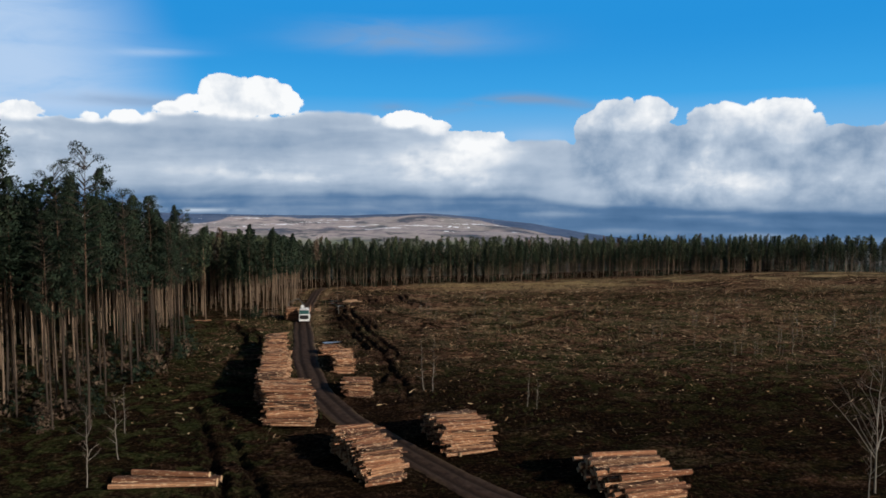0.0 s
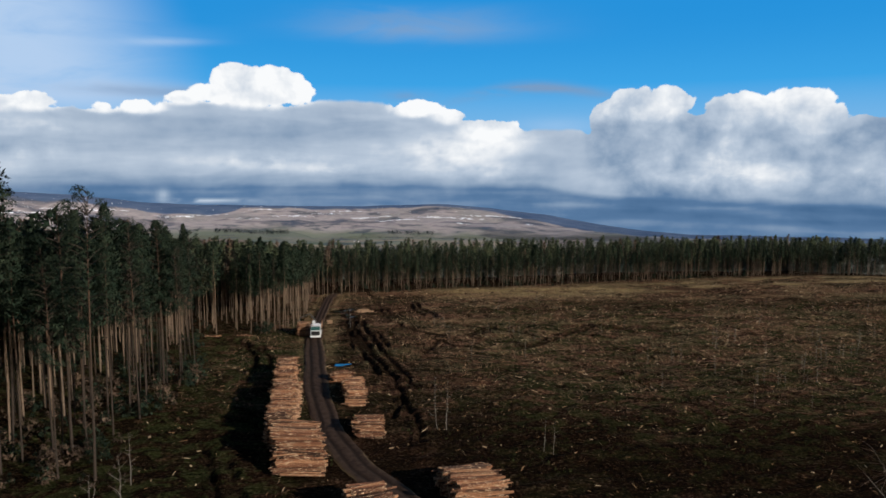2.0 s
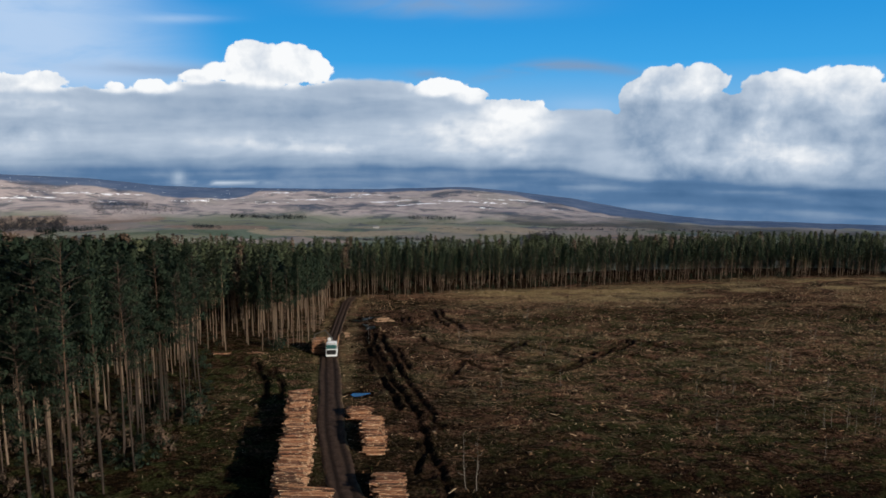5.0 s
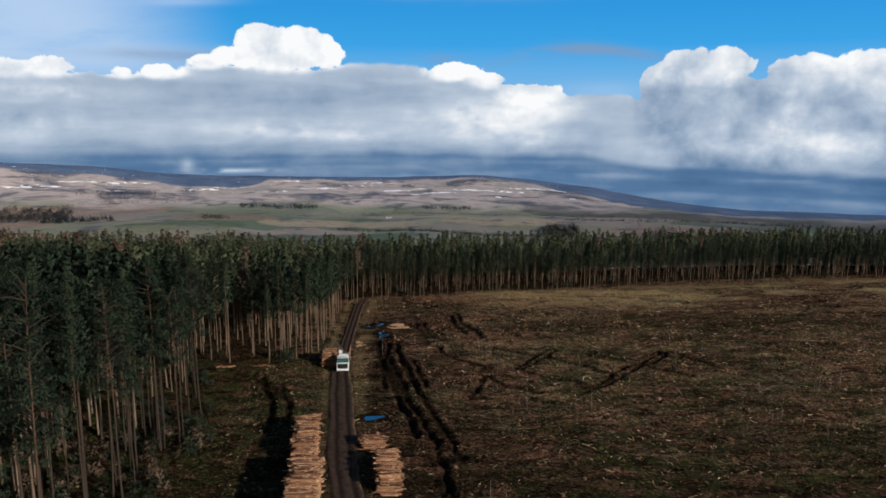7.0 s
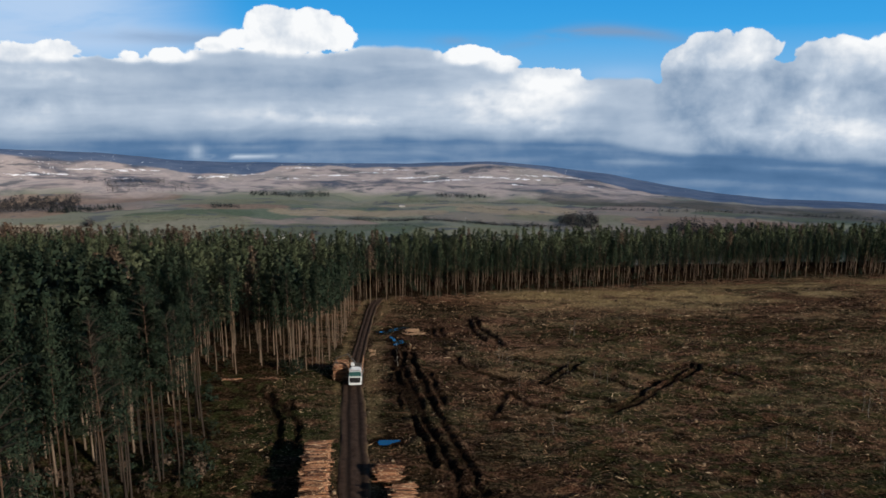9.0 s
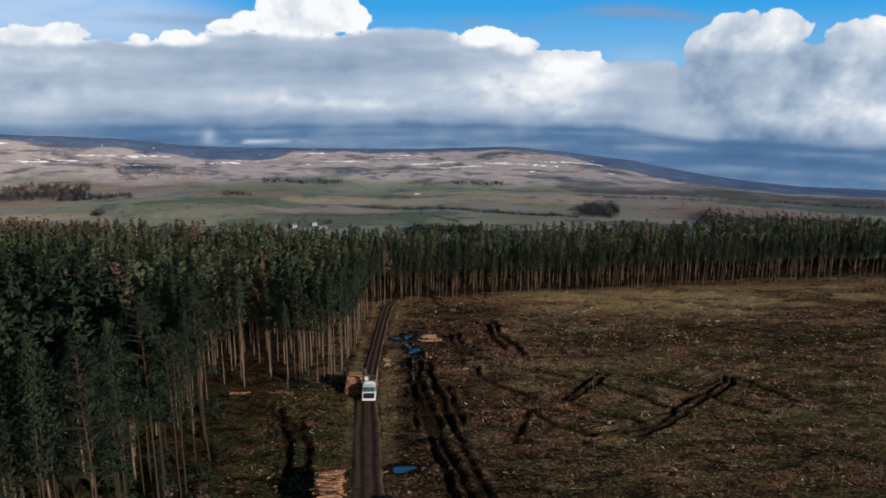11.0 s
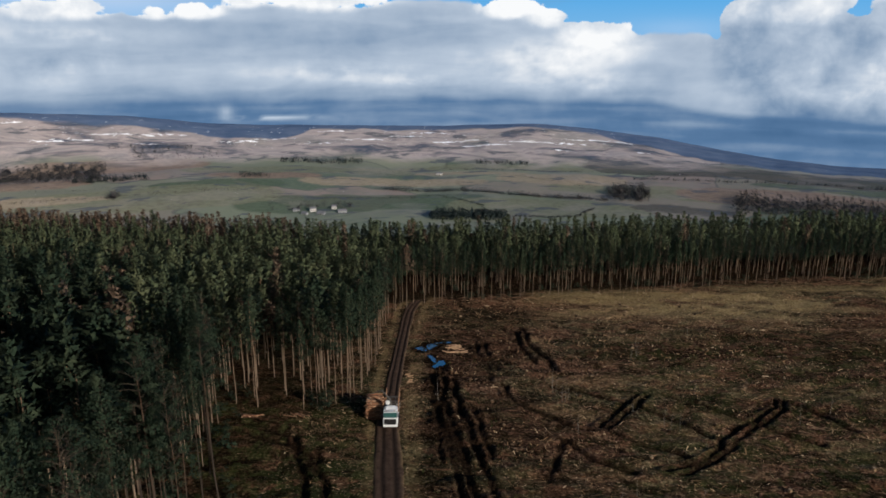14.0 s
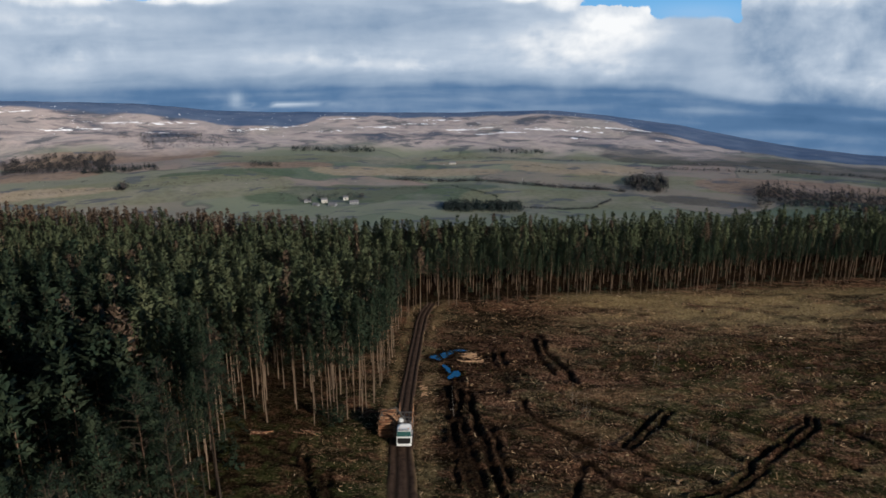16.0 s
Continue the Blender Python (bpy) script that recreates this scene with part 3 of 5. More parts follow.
# cloud heaps: along the rim, height, half length, half height, how white inside
HEAPS = [(-145, 99, 20, 14.5, 0.98), (-121, 97, 23, 14.5, 0.98), (-130, 90, 34, 11, 0.96), (-108, 92, 16, 11, 0.97), (-158, 90, 19, 8, 0.90), (-180, 86, 14, 5, 0.72), (-267, 81.5, 19, 8, 0.9), (-290, 79, 17, 7, 0.85), (-229, 78.5, 15, 4.5, 0.88),
         (-208, 79.5, 17, 5.5, 0.9), (-22, 82.5, 24, 7, 0.88), (2, 77, 20, 7, 0.86), (28, 69, 26, 9, 0.82), (126, 85, 21, 13.5, 0.86), (150, 84, 20, 13.5, 0.90), (116, 70, 22, 22, 0.60), (142, 58, 44, 28, 0.57),
         (188, 79, 25, 13.5, 0.84), (207, 70, 28, 18, 0.74), (178, 54, 46, 28, 0.61), (228, 81, 22, 14, 0.94), (242, 73, 21, 11, 0.84), (222, 58, 44, 24, 0.60), (262, 54, 50, 23, 0.58), (318, 56, 54, 24, 0.58), (380, 50, 54, 28, 0.58)]
# soft lighter and darker places in the bank: along, height, half length, half height, amount
TONES = [(-132, 45, 40, 6, 0.20), (-85, 40, 45, 5, 0.14), (2, 52, 42, 13, 0.26), (36, 62, 22, 8, 0.16), (25, 38, 40, 8, 0.14), (197, 42, 26, 15, 0.24), (150, 36, 18, 5, 0.14), (-275, 66, 40, 5, 0.18), (-282, 50, 40, 9, 0.08),
         (-150, 66, 90, 9, -0.05), (112, 55, 22, 16, -0.04), (245, 48, 20, 10, -0.04), (140, 64, 20, 9, 0.08), (70, 58, 16, 10, -0.04), (265, 40, 30, 5, 0.10), (-60, 70, 50, 8, -0.04)]


def build_sky():
    us, zs = np.arange(-480, 481, 2.2), np.concatenate([np.arange(-30, 125, 1.1), np.linspace(126, 420, 30)])
    u, z = np.meshgrid(us, zs)
    u, z = u.ravel(), z.ravel()
    x, y = polar(u, RIM)
    top = np.interp(u, [-480, -330, -290, -240, -200, -165, -95, -40, 0, 45, 60, 100, 130, 480], [83, 83, 82, 81, 83, 87, 88, 88.5, 82.5, 74, 70.5, 69, 64, 62]) + 2.2 * (fbm(u / 30, u * 0, 79) - 0.5)
    cover, heap, inner = np.clip((top - z) / 9, -3, 3), np.zeros_like(u), np.zeros_like(u)
    wsum = np.full_like(u, 1e-6)
    tone = np.zeros_like(u)
    for cu, cz, a, b, w in HEAPS:
        q = np.hypot((u - cu) / a, (z - cz) / np.where(z > cz, b, b * (0.95 if w > 0.7 else 1.3)))
        c = np.clip((1 - q) * min(a, b) / 6.0, -3, 3)
        k = np.exp(-(q / 0.92) ** 6) * (2.5 if w > 0.8 else 1)
        tone, wsum = tone + k * w, wsum + k
        inner = np.maximum(inner, np.exp(-(q / 0.95) ** 6))
        cover = np.maximum(cover, c)
        heap = np.maximum(heap, np.exp(-(q / 1.12) ** 6))
    bank = 0.60 + 0.22 * (fbm(u / 60, z / 9, 81) - 0.5) + 0.07 * np.exp(-((top - z) / 5) ** 2)
    white = bank * (1 - inner) + inner * tone / wsum
    # sunlit upper rims of the heaps
    white = white + 0.34 * heap * np.exp(-np.clip(cover, 0, 3) / 0.55) * sstep(52, 66, z)
    for cu, cz, a, b, w in TONES:
        white = white + w * np.exp(-((u - cu) / a) ** 2 - ((z - cz) / b) ** 2) * (0.1 + 2.2 * fbm(u / 15, z / 8, int(abs(cu))))
        if w > 0:
            heap = np.maximum(heap, 0.6 * np.exp(-((u - cu) / a) ** 2 - ((z - cz) / b) ** 2))
    base = np.interp(u, [-480, 60, 112, 480], [31, 29, 21.5, 19]) + 5 * (fbm(u / 28, u * 0, 73) - 0.5)
    white = white - 0.13 * sstep(12, 2, z - base)
    low = sstep(2.5, -3.5, z - base)
    under = 0.25 - 0.09 * sstep(40, 160, u) + 0.22 * (fbm(u / 55, z / 4, 75) - 0.5) + 0.10 * sstep(8, 2, z) * sstep(60, 120, u)
    under = under + 0.50 * np.exp(-((u + 168) / 24) ** 2 - ((z - 18.2) / 1.3) ** 2) * sstep(0.3, 0.6, fbm(u / 9, z / 3, 77)) + 0.34 * np.exp(-((u + 195) / 4) ** 2 - ((z - 22) / 4) ** 2)
    under = under + 0.20 * np.exp(-((u - 84) / 18) ** 2 - ((z - 16) / 2.6) ** 2) + 0.13 * np.exp(-((u - 185) / 30) ** 2 - ((z - 15) / 2.0) ** 2) + 0.12 * np.exp(-((u - 130) / 20) ** 2 - ((z - 5) / 2.5) ** 2)
    white = white * (1 - low) + low * under
    heap = heap * (1 - low)
    me = mesh_of("sky", np.stack([x, y, z], 1), grid_faces(len(us), len(zs)), [M_SKY], smooth=True)
    point_attr(me, "cover", cover)
    point_attr(me, "heap", heap)
    point_attr(me, "white", white)
    point_attr(me, "up", sstep(60, 150, z))
    veil = 0.95 * sstep(-150, -260, u + 0.45 * (z - 100)) * sstep(60, 90, z) + 0.3 * np.exp(-((u + 20) / 70) ** 2 - ((z - 139) / 8) ** 2) + 0.45 * np.exp(-((u + 190) / 26) ** 2 - ((z - 122 - 0.06 * (u + 190)) / 2.6) ** 2)
    veil = veil + 0.30 * np.exp(-((u + 205) / 50) ** 2 - ((z - 90) / 5) ** 2) + 0.35 * np.exp(-((u - 75) / 28) ** 2 - ((z - 70) / 6) ** 2)
    point_attr(me, "veil", np.clip(veil, 0, 0.95))
    wisp = np.exp(-((u - 62) / 46) ** 2 - ((z - 97 + 0.0028 * (u - 60) ** 2) / 3.6) ** 2) + 0.7 * np.exp(-((u + 200) / 45) ** 2 - ((z - 90) / 4) ** 2) + 0.75 * np.exp(-((u + 25) / 55) ** 2 - ((z - 139) / 9) ** 2) + 0.5 * np.exp(-((u + 30) / 16) ** 2 - ((z - 91) / 3) ** 2)
    point_attr(me, "wisp", np.clip(wisp, 0, 1))
    tagged(new("backdrop", me), "blue sky with white cumulus over a grey cloud bank", "sky", kind="structure")


build_ground()
build_road()
build_hills()
build_sky()


# ---- pines ----
def tube(points, radii, sides):
    """Verts, quads (closed only at the sides) of a tube along points."""
    p = np.asarray(points, float)
    t = np.gradient(p, axis=0)
    t /= np.linalg.norm(t, axis=1)[:, None] + 1e-9
    ref = np.where(np.abs(t[:, 2:3]) > 0.9, [[1.0, 0, 0]], [[0, 0, 1.0]])
    a = np.cross(t, ref)
    a /= np.linalg.norm(a, axis=1)[:, None] + 1e-9
    b = np.cross(t, a)
    w = np.linspace(0, 2 * np.pi, sides, endpoint=False)
    v = p[:, None] + np.asarray(radii)[:, None, None] * (a[:, None] * np.cos(w)[None, :, None] + b[:, None] * np.sin(w)[None, :, None])
    i = np.arange(len(p) - 1)[:, None] * sides
    j = np.arange(sides)[None, :]
    k = (j + 1) % sides
    f = np.stack([i + j, i + k, i + sides + k, i + sides + j], -1).reshape(-1, 4)
    return v.reshape(-1, 3), f


def join(pieces):
    vs, fs, n = [], [], 0
    for v, f in pieces:
        vs.append(v)
        fs.append(np.asarray(f) + n)
        n += len(v)
    return np.concatenate(vs), np.concatenate(fs)


def scots(rng, puffs, scales, bare, width, ball, rounded=0.85, blade=1.0):
    """A feathery pine crown of loose rounded puffs, of unit height: verts, triangles, normals, puff centres."""
    v, n, ends = [], [], []
    for i in range(puffs):
        k = (i + rng.random()) / puffs
        z = bare + (1 - bare) * k ** 0.9 - 0.01
        prof = 0.28 + 0.9 * math.sin(math.pi * min(1, 0.20 + 0.78 * k)) ** rounded
        a, r = rng.random() * 6.28, width * prof * (0.25 + 0.85 * rng.random() ** 0.7)
        c = np.array([math.cos(a) * r, math.sin(a) * r, z])
        ends.append(c)
        rad = ball * rng.uniform(0.65, 1.3) * (1.12 - 0.4 * k)
        out = np.array([math.cos(a), math.sin(a), 0.35]) * min(1, r / width)
        for _ in range(scales):
            q = rng.normal(0, 1, 3)
            q[2] = q[2] * 0.9 + 0.25
            q /= np.linalg.norm(q)
            p = c + q * rad * np.array([1, 1, 0.62]) * rng.uniform(0.55, 1.0)
            g = q + 0.45 * rng.normal(0, 1, 3)
            g /= np.linalg.norm(g)
            t1 = np.cross(g, rng.normal(0, 1, 3))
            t1 /= np.linalg.norm(t1) + 1e-9
            t2 = np.cross(g, t1)
            l = blade * rad * (rng.uniform(0.24, 0.44) if scales > 30 else rng.uniform(0.36, 0.68))
            v += [p - t1 * l * 0.5 - t2 * l * 0.22, p - t1 * l * 0.4 + t2 * l * 0.26, p + t1 * l + q * l * 0.25]
            m = q * 0.55 + out * 0.9 + rng.normal(0, 0.12, 3) + [0, 0, 0.12]
            n += [m / np.linalg.norm(m)] * 3
    v, n = np.array(v), np.array(n)
    f = np.arange(len(v)).reshape(-1, 3)
    flip = (np.cross(v[1::3] - v[::3], v[2::3] - v[::3]) * n[::3]).sum(1) < 0
    f[flip] = f[flip][:, ::-1]
    return v, f, n, ends


def spire(rng, count, bare, width, leaf, blunt=0.75):
    """A conifer crown of unit height, drawn in to a point, with lobed whorls of short sprays: verts, triangles, normals, bough ends."""
    k = rng.random(count) ** 0.85
    whorls = 9
    ring = np.minimum((k * whorls).astype(int), whorls - 1)
    lobe, phase = rng.uniform(0.6, 1.3, whorls)[ring], rng.uniform(0, 6.28, whorls)[ring]
    a = rng.uniform(0, 2 * np.pi, count)
    prof = np.minimum(1, 0.45 + 2.6 * k) * (1.02 - k) ** blunt
    step = 1.0 - 0.35 * (k * whorls - ring)
    r = width * prof * lobe * step * (0.78 + 0.30 * np.cos(4 * a + phase)) * (0.25 + 0.85 * rng.random(count) ** 0.6)
    out = np.stack([np.cos(a), np.sin(a), np.zeros(count)], 1)
    side = np.stack([-np.sin(a), np.cos(a), np.zeros(count)], 1)
    p = out * r[:, None]
    p[:, 2] = bare + (1 - bare) * k - 0.25 * r
    ln = leaf * rng.uniform(0.6, 1.35, count)[:, None]
    tip = out * rng.uniform(0.3, 1.0, (count, 1)) + side * rng.normal(0, 0.45, (count, 1)) + np.array([0, 0, 1]) * rng.uniform(-0.35, 0.9, (count, 1))
    turn = rng.uniform(0, 6.28, (count, 1))
    broad = side * np.cos(turn) + np.array([0, 0, 1]) * np.sin(turn)
    v = np.stack([p - broad * ln * 0.34, p + broad * ln * 0.34, p + tip * ln], 1).reshape(-1, 3)
    n = out * 0.95 + np.array([0, 0, 0.40]) + rng.normal(0, 0.12, (count, 3))
    n = np.repeat(n / np.linalg.norm(n, axis=1)[:, None], 3, 0)
    f = np.arange(len(v)).reshape(-1, 3)
    flip = (np.cross(v[1::3] - v[::3], v[2::3] - v[::3]) * n[::3]).sum(1) < 0
    f[flip] = f[flip][:, ::-1]
    return v, f, n, list(p[:24] * [0.85, 0.85, 1.0])


def stem_of(rng, ends, sides, limbs, girth=0.0074):
    """Trunk of a unit pine with limbs out to the puffs: verts, quads, count of trunk verts."""
    zz = np.linspace(0, 0.97, 7) if sides > 4 else np.linspace(0, 0.82, 4)
    bend = np.cumsum(rng.normal(0, 0.0045, (len(zz), 2)), 0)
    pts = np.c_[bend, zz - 0.008]
    made_of = [tube(pts, girth * (1.12 - zz), sides)]
    stem = len(made_of[0][0])
    for e in ends if limbs else []:
        h = e[2] - rng.uniform(0.01, 0.05)
        o = np.array([np.interp(h, zz, pts[:, 0]), np.interp(h, zz, pts[:, 1]), h])
        made_of.append(tube(np.array([o, (o + e) / 2 + [0, 0, 0.006], e]), np.array([0.0026, 0.0017, 0.0008]), 3))
    for _ in range(6 if limbs else 0):
        h, a = rng.uniform(0.2, 0.48), rng.uniform(0, 6.28)
        o = np.array([np.interp(h, zz, pts[:, 0]), np.interp(h, zz, pts[:, 1]), h])
        made_of.append(tube(np.array([o, o + np.array([math.cos(a), math.sin(a), 0.15]) * rng.uniform(0.02, 0.05)]), np.array([0.0016, 0.0006]), 3))
    v, f = join(made_of)
    return v, f, stem


def inside(x, y):
    """Whether a place lies in the standing wood."""
    p = WOOD_EDGE + [(260, 345), (-330, 345), (-330, 40)]
    r = np.zeros(np.shape(x), bool)
    for (ax, ay), (bx, by) in zip(p, p[1:] + p[:1]):
        if ay != by:
            r ^= ((ay > y) != (by > y)) & (x < (bx - ax) * (y - ay) / (by - ay) + ax)
    return r


def tree_height(x, y):
    return np.interp(y, [60, 100, 125, 165, 190, 215, 245, 300], [37, 35, 31, 25.5, 20.5, 17.0, 13.9, 12.8])


def wood_sites():
    rng = np.random.default_rng(5)
    x, y = np.meshgrid(np.arange(-225, 215, 2.45), np.arange(62, 330, 2.45))
    x = (x + rng.uniform(-1.2, 1.2, x.shape)).ravel()
    y = (y + rng.uniform(-1.2, 1.2, y.shape)).ravel()
    far = np.interp(x, [-200, -140, -60, -40, 0, 50, 100, 200], [280, 282, 278, 284, 292, 304, 314, 320])
    keep = inside(x, y) & (y < far) & (x > -0.75 * (y + 35) - 6) & (x < 0.66 * y + 20) & (near_line(x, y, ROAD) > 3.0)
    share = np.interp(y, [90, 140, 175, 200, 230], [0.20, 0.26, 0.40, 0.46, 0.52])
    keep &= rng.random(len(x)) < np.where((y > 232) & (near_line(x, y, WOOD_EDGE) > 15), 0.92, share)
    return x[keep], y[keep], rng


def build_wood():
    x, y, rng = wood_sites()
    # a closed front row along the far edge
    row = smooth_line(WOOD_EDGE[9:-2], 2.6) + rng.uniform(-0.7, 0.7, (len(smooth_line(WOOD_EDGE[9:-2], 2.6)), 2))
    x, y = np.concatenate([x, row[:, 0]]), np.concatenate([y, row[:, 1]])
    edge = near_line(x, y, WOOD_EDGE)
    score = edge + 0.09 * np.maximum(0, y - 90) * (x < -38) + np.where(x > -38, 9, 0)
    order = np.argsort(score)
    near, rest = order[:285], order[285:]
    models = []
    for k in range(12):
        fine = k >= 6
        if k % 2:
            nv, nf, nn_, ends = spire(rng, 3600 if fine else 1300, 0.50 + 0.05 * (k % 3), 0.125 + 0.02 * (k % 3), 0.0125 if fine else 0.021, 0.55)
        else:
            nv, nf, nn_, ends = scots(rng, 50, 76 if fine else 34, 0.52, 0.096, 0.031, 0.85, 0.75 if fine else 1.2)
        tv, tf, stem = stem_of(rng, ends, 6, True, 0.0044 + 0.0005 * (k % 3))
        # near stems wear the bark with shade in its colour
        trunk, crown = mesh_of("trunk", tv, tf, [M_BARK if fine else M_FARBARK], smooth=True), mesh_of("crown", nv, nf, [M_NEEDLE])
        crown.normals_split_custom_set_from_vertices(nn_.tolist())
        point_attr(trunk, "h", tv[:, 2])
        point_attr(trunk, "limb", np.arange(len(tv)) >= stem)
        models.append((trunk, crown))
    tall = [(-46.5, 95.5, 38.0), (-59.5, 96.5, 43.0), (-52, 112, 35.0), (-63, 104, 38.0)]
    spots = [(x[i], y[i], tree_height(x[i], y[i]) * rng.uniform(0.76, 1.07)) for i in near] + tall
    for px, py, h in spots:
        girth = rng.uniform(0.68, 1.05)
        trunk, crown = models[rng.integers(6) + (6 if py < 160 else 0)]
        tree = thing("pine_tree", "tall bare-stemmed pine with a dark green crown", "tree", pose(px, py, float(ground_height(px, py)), rz=rng.uniform(0, 360)), "pines along the wood edge")
        for me in (trunk, crown):
            ob = new(me.name, me)
            ob.parent, ob.scale = tree, (h * girth, h * girth, h)
    # the wood behind
    simple, deep, thick = [], [], []
    for k in range(10):
        tv, tf, _ = stem_of(rng, [], 4, False, 0.0064)
        simple.append(((tv, tf), spire(rng, 400, 0.50 + 0.025 * (k % 5), 0.145 + 0.022 * (k % 3), 0.033, 0.6)[:3]))
        deep.append(((tv, tf), spire(rng, 360, 0.40, 0.150 + 0.022 * (k % 3), 0.037)[:3]))
        thick.append(((tv, tf), spire(rng, 340, 0.03, 0.135 + 0.02 * (k % 3), 0.040)[:3]))
    for larch in (False, True):
        tvs, tfs, nvs, nfs, nqs, hs, lit_marks, nt, nn = [], [], [], [], [], [], [], 0, 0
        for i in rest:
            brown = (x[i] < -78 and y[i] > 260 + 5 * math.sin(x[i] * 0.2)) or (hash((int(x[i] * 7), int(y[i] * 3))) % 19 == 0)
            if brown != larch:
                continue
            (tv, tf), (nv, nf, nq) = (thick if edge[i] > 20 and y[i] > 232 else deep if edge[i] > 10 and y[i] > 232 else simple)[rng.integers(10)]
            h = float(tree_height(x[i], y[i])) * rng.uniform(0.74, 1.14) * (1.03 if larch and y[i] > 250 else 1)
            a = rng.uniform(0, 6.28)
            m = np.array([[math.cos(a), -math.sin(a), 0], [math.sin(a), math.cos(a), 0], [0, 0, 1]]) * h
            o = np.array([x[i], y[i], float(ground_height(x[i], y[i]))])
            tvs.append(tv @ m.T + o)
            tfs.append(tf + nt)
            hs.append(tv[:, 2])
            nt += len(tv)
            nvs.append(nv @ m.T + o)
            nqs.append(nq @ (m / h).T)
            nfs.append(nf + nn)
            # crowns beyond about y 196 get the painted sunlit green
            lit_marks.append(np.full(len(nf), int(y[i] + 25 * math.sin(x[i] * 0.07) + rng.normal(0, 12) > 196)))
            nn += len(nv)
        lit_crown = np.concatenate(lit_marks)
        top = thing("larch_wood" if larch else "pine_wood", "brown leafless larches at the back of the wood" if larch else "dense dark green pine wood", "wood", kind="stuff")
        me = mesh_of("trunks", np.concatenate(tvs), np.concatenate(tfs), [M_FARBARK], smooth=True)
        point_attr(me, "h", np.concatenate(hs))
        tagged(new("trunks", me), kind="stuff").parent = top
        me = mesh_of("crowns", np.concatenate(nvs), np.concatenate(nfs), [M_LARCH, M_LARCH] if larch else [M_NEEDLE, M_LIT_NEEDLE], lit_crown)
        me.normals_split_custom_set_from_vertices(np.concatenate(nqs).tolist())
        tagged(new("crowns", me), kind="stuff").parent = top


build_wood()


# ---- log piles ----
def log_meshes():
    rng = np.random.default_rng(9)
    out = []
    for k in range(6):
        n, sides = 4, 9
        xs = np.linspace(-0.5, 0.5, n)
        p = np.stack([xs, np.sin(xs * 3 + k) * 0.12, np.cos(xs * 2 + k) * 0.10], 1)
        w = np.linspace(0, 2 * np.pi, sides, endpoint=False)
        taper = 1.06 - 0.13 * np.linspace(0, 1, n)
        rr = (1 + 0.06 * rng.normal(0, 1, sides))[None, :] * taper[:, None]
        v = np.stack([np.repeat(p[:, :1], sides, 1), p[:, 1:2] + rr * np.cos(w), p[:, 2:3] + rr * np.sin(w)], -1).reshape(-1, 3)
        bm = bmesh.new()
        vs = [bm.verts.new(q) for q in v]
        for i in range(n - 1):
            for j in range(sides):
                f = bm.faces.new((vs[i * sides + j], vs[i * sides + (j + 1) % sides], vs[(i + 1) * sides + (j + 1) % sides], vs[(i + 1) * sides + j]))
                f.smooth = True
        bm.faces.new(vs[sides - 1::-1]).material_index = 1
        bm.faces.new(vs[(n - 1) * sides:]).material_index = 1
        bmesh.ops.recalc_face_normals(bm, faces=bm.faces)
        me = bpy.data.meshes.new("log")
        bm.to_mesh(me)
        bm.free()
        me.materials.append(M_LOG)
        me.materials.append(M_END)
        out.append(me)
    return out


M_PEELED = plain("peeled_wood", (0.30, 0.185, 0.11), 0.8, var=0.45, scale=2.0)
LOGS = log_meshes()
PALE_LOGS = [me.copy() for me in LOGS]
for pale in PALE_LOGS:
    pale.materials[0] = M_PEELED


def log_pile(start, end, length, height, radius, label, seed, front=0.8, back=0.8, ragged=0.38, turn=None):
    """A heap of logs lying across the line from start to end, with sloping ends."""
    rng = np.random.default_rng(seed)
    a, b = Vector((*start, 0)), Vector((*end, 0))
    run = (b - a).length
    d = (b - a) / run
    ang = math.degrees(math.atan2(d.y, d.x)) - 90
    pile = thing("log_pile", label, "log pile", pose(a.x, a.y, 0.05, rz=ang if turn is None else turn), "stacks of felled logs")
    side = Matrix.Rotation(radians(-turn), 3, "Z") @ d if turn is not None else Vector((0, 1, 0))
    rows = int(height / (radius * 1.72))
    inner = []
    for r in range(rows):
        z = radius + r * radius * 1.72
        lo, hi = radius + front * z + (r % 2) * radius, run - radius - back * z
        n = int((hi - lo) / (2.10 * radius)) + 1
        for i in range(max(0, n)):
            s = lo + i * 2.10 * radius + rng.normal(0, 0.15) * radius
            topmost = z + radius * 1.72 > height * (0.86 + 0.16 * math.sin(s * 0.9 + seed))
            if r and topmost and rng.random() < 0.35:
                continue
            depth = min(rows - 1 - r, i)
            rad = radius * rng.uniform(0.55, 1.2)
            off = rng.normal(0, ragged)
            m = pose(side.x * s + off, side.y * s, z + rng.normal(0, 0.06) * radius, rng.uniform(0, 360), rng.normal(0, 1.5 if depth < 1 else 0.5), rng.normal(0, 6.0 if depth < 1 else 1.5))
            m = m @ Matrix.Diagonal((length * rng.uniform(0.82, 1.12), rad, rad, 1))
            inner.append((depth, m))
    inner.sort(key=lambda q: q[0])
    for depth, m in inner[:290]:
        ob = new("log", LOGS[rng.integers(6)])
        ob.parent, ob.matrix_basis = pile, m
    if inner[290:]:
        bm = bmesh.new()
        for depth, m in inner[290:]:
            n = len(bm.verts)
            bm.from_mesh(LOGS[rng.integers(6)])
            bm.verts.ensure_lookup_table()
            for v in bm.verts[n:]:
                v.co = m @ v.co
        me = bpy.data.meshes.new("packed_core")
        bm.to_mesh(me)
        bm.free()
        me.materials.append(M_LOG)
        me.materials.append(M_END)
        ob = tagged(new("packed_core", me), kind="stuff")
        ob.parent = pile
    return pile


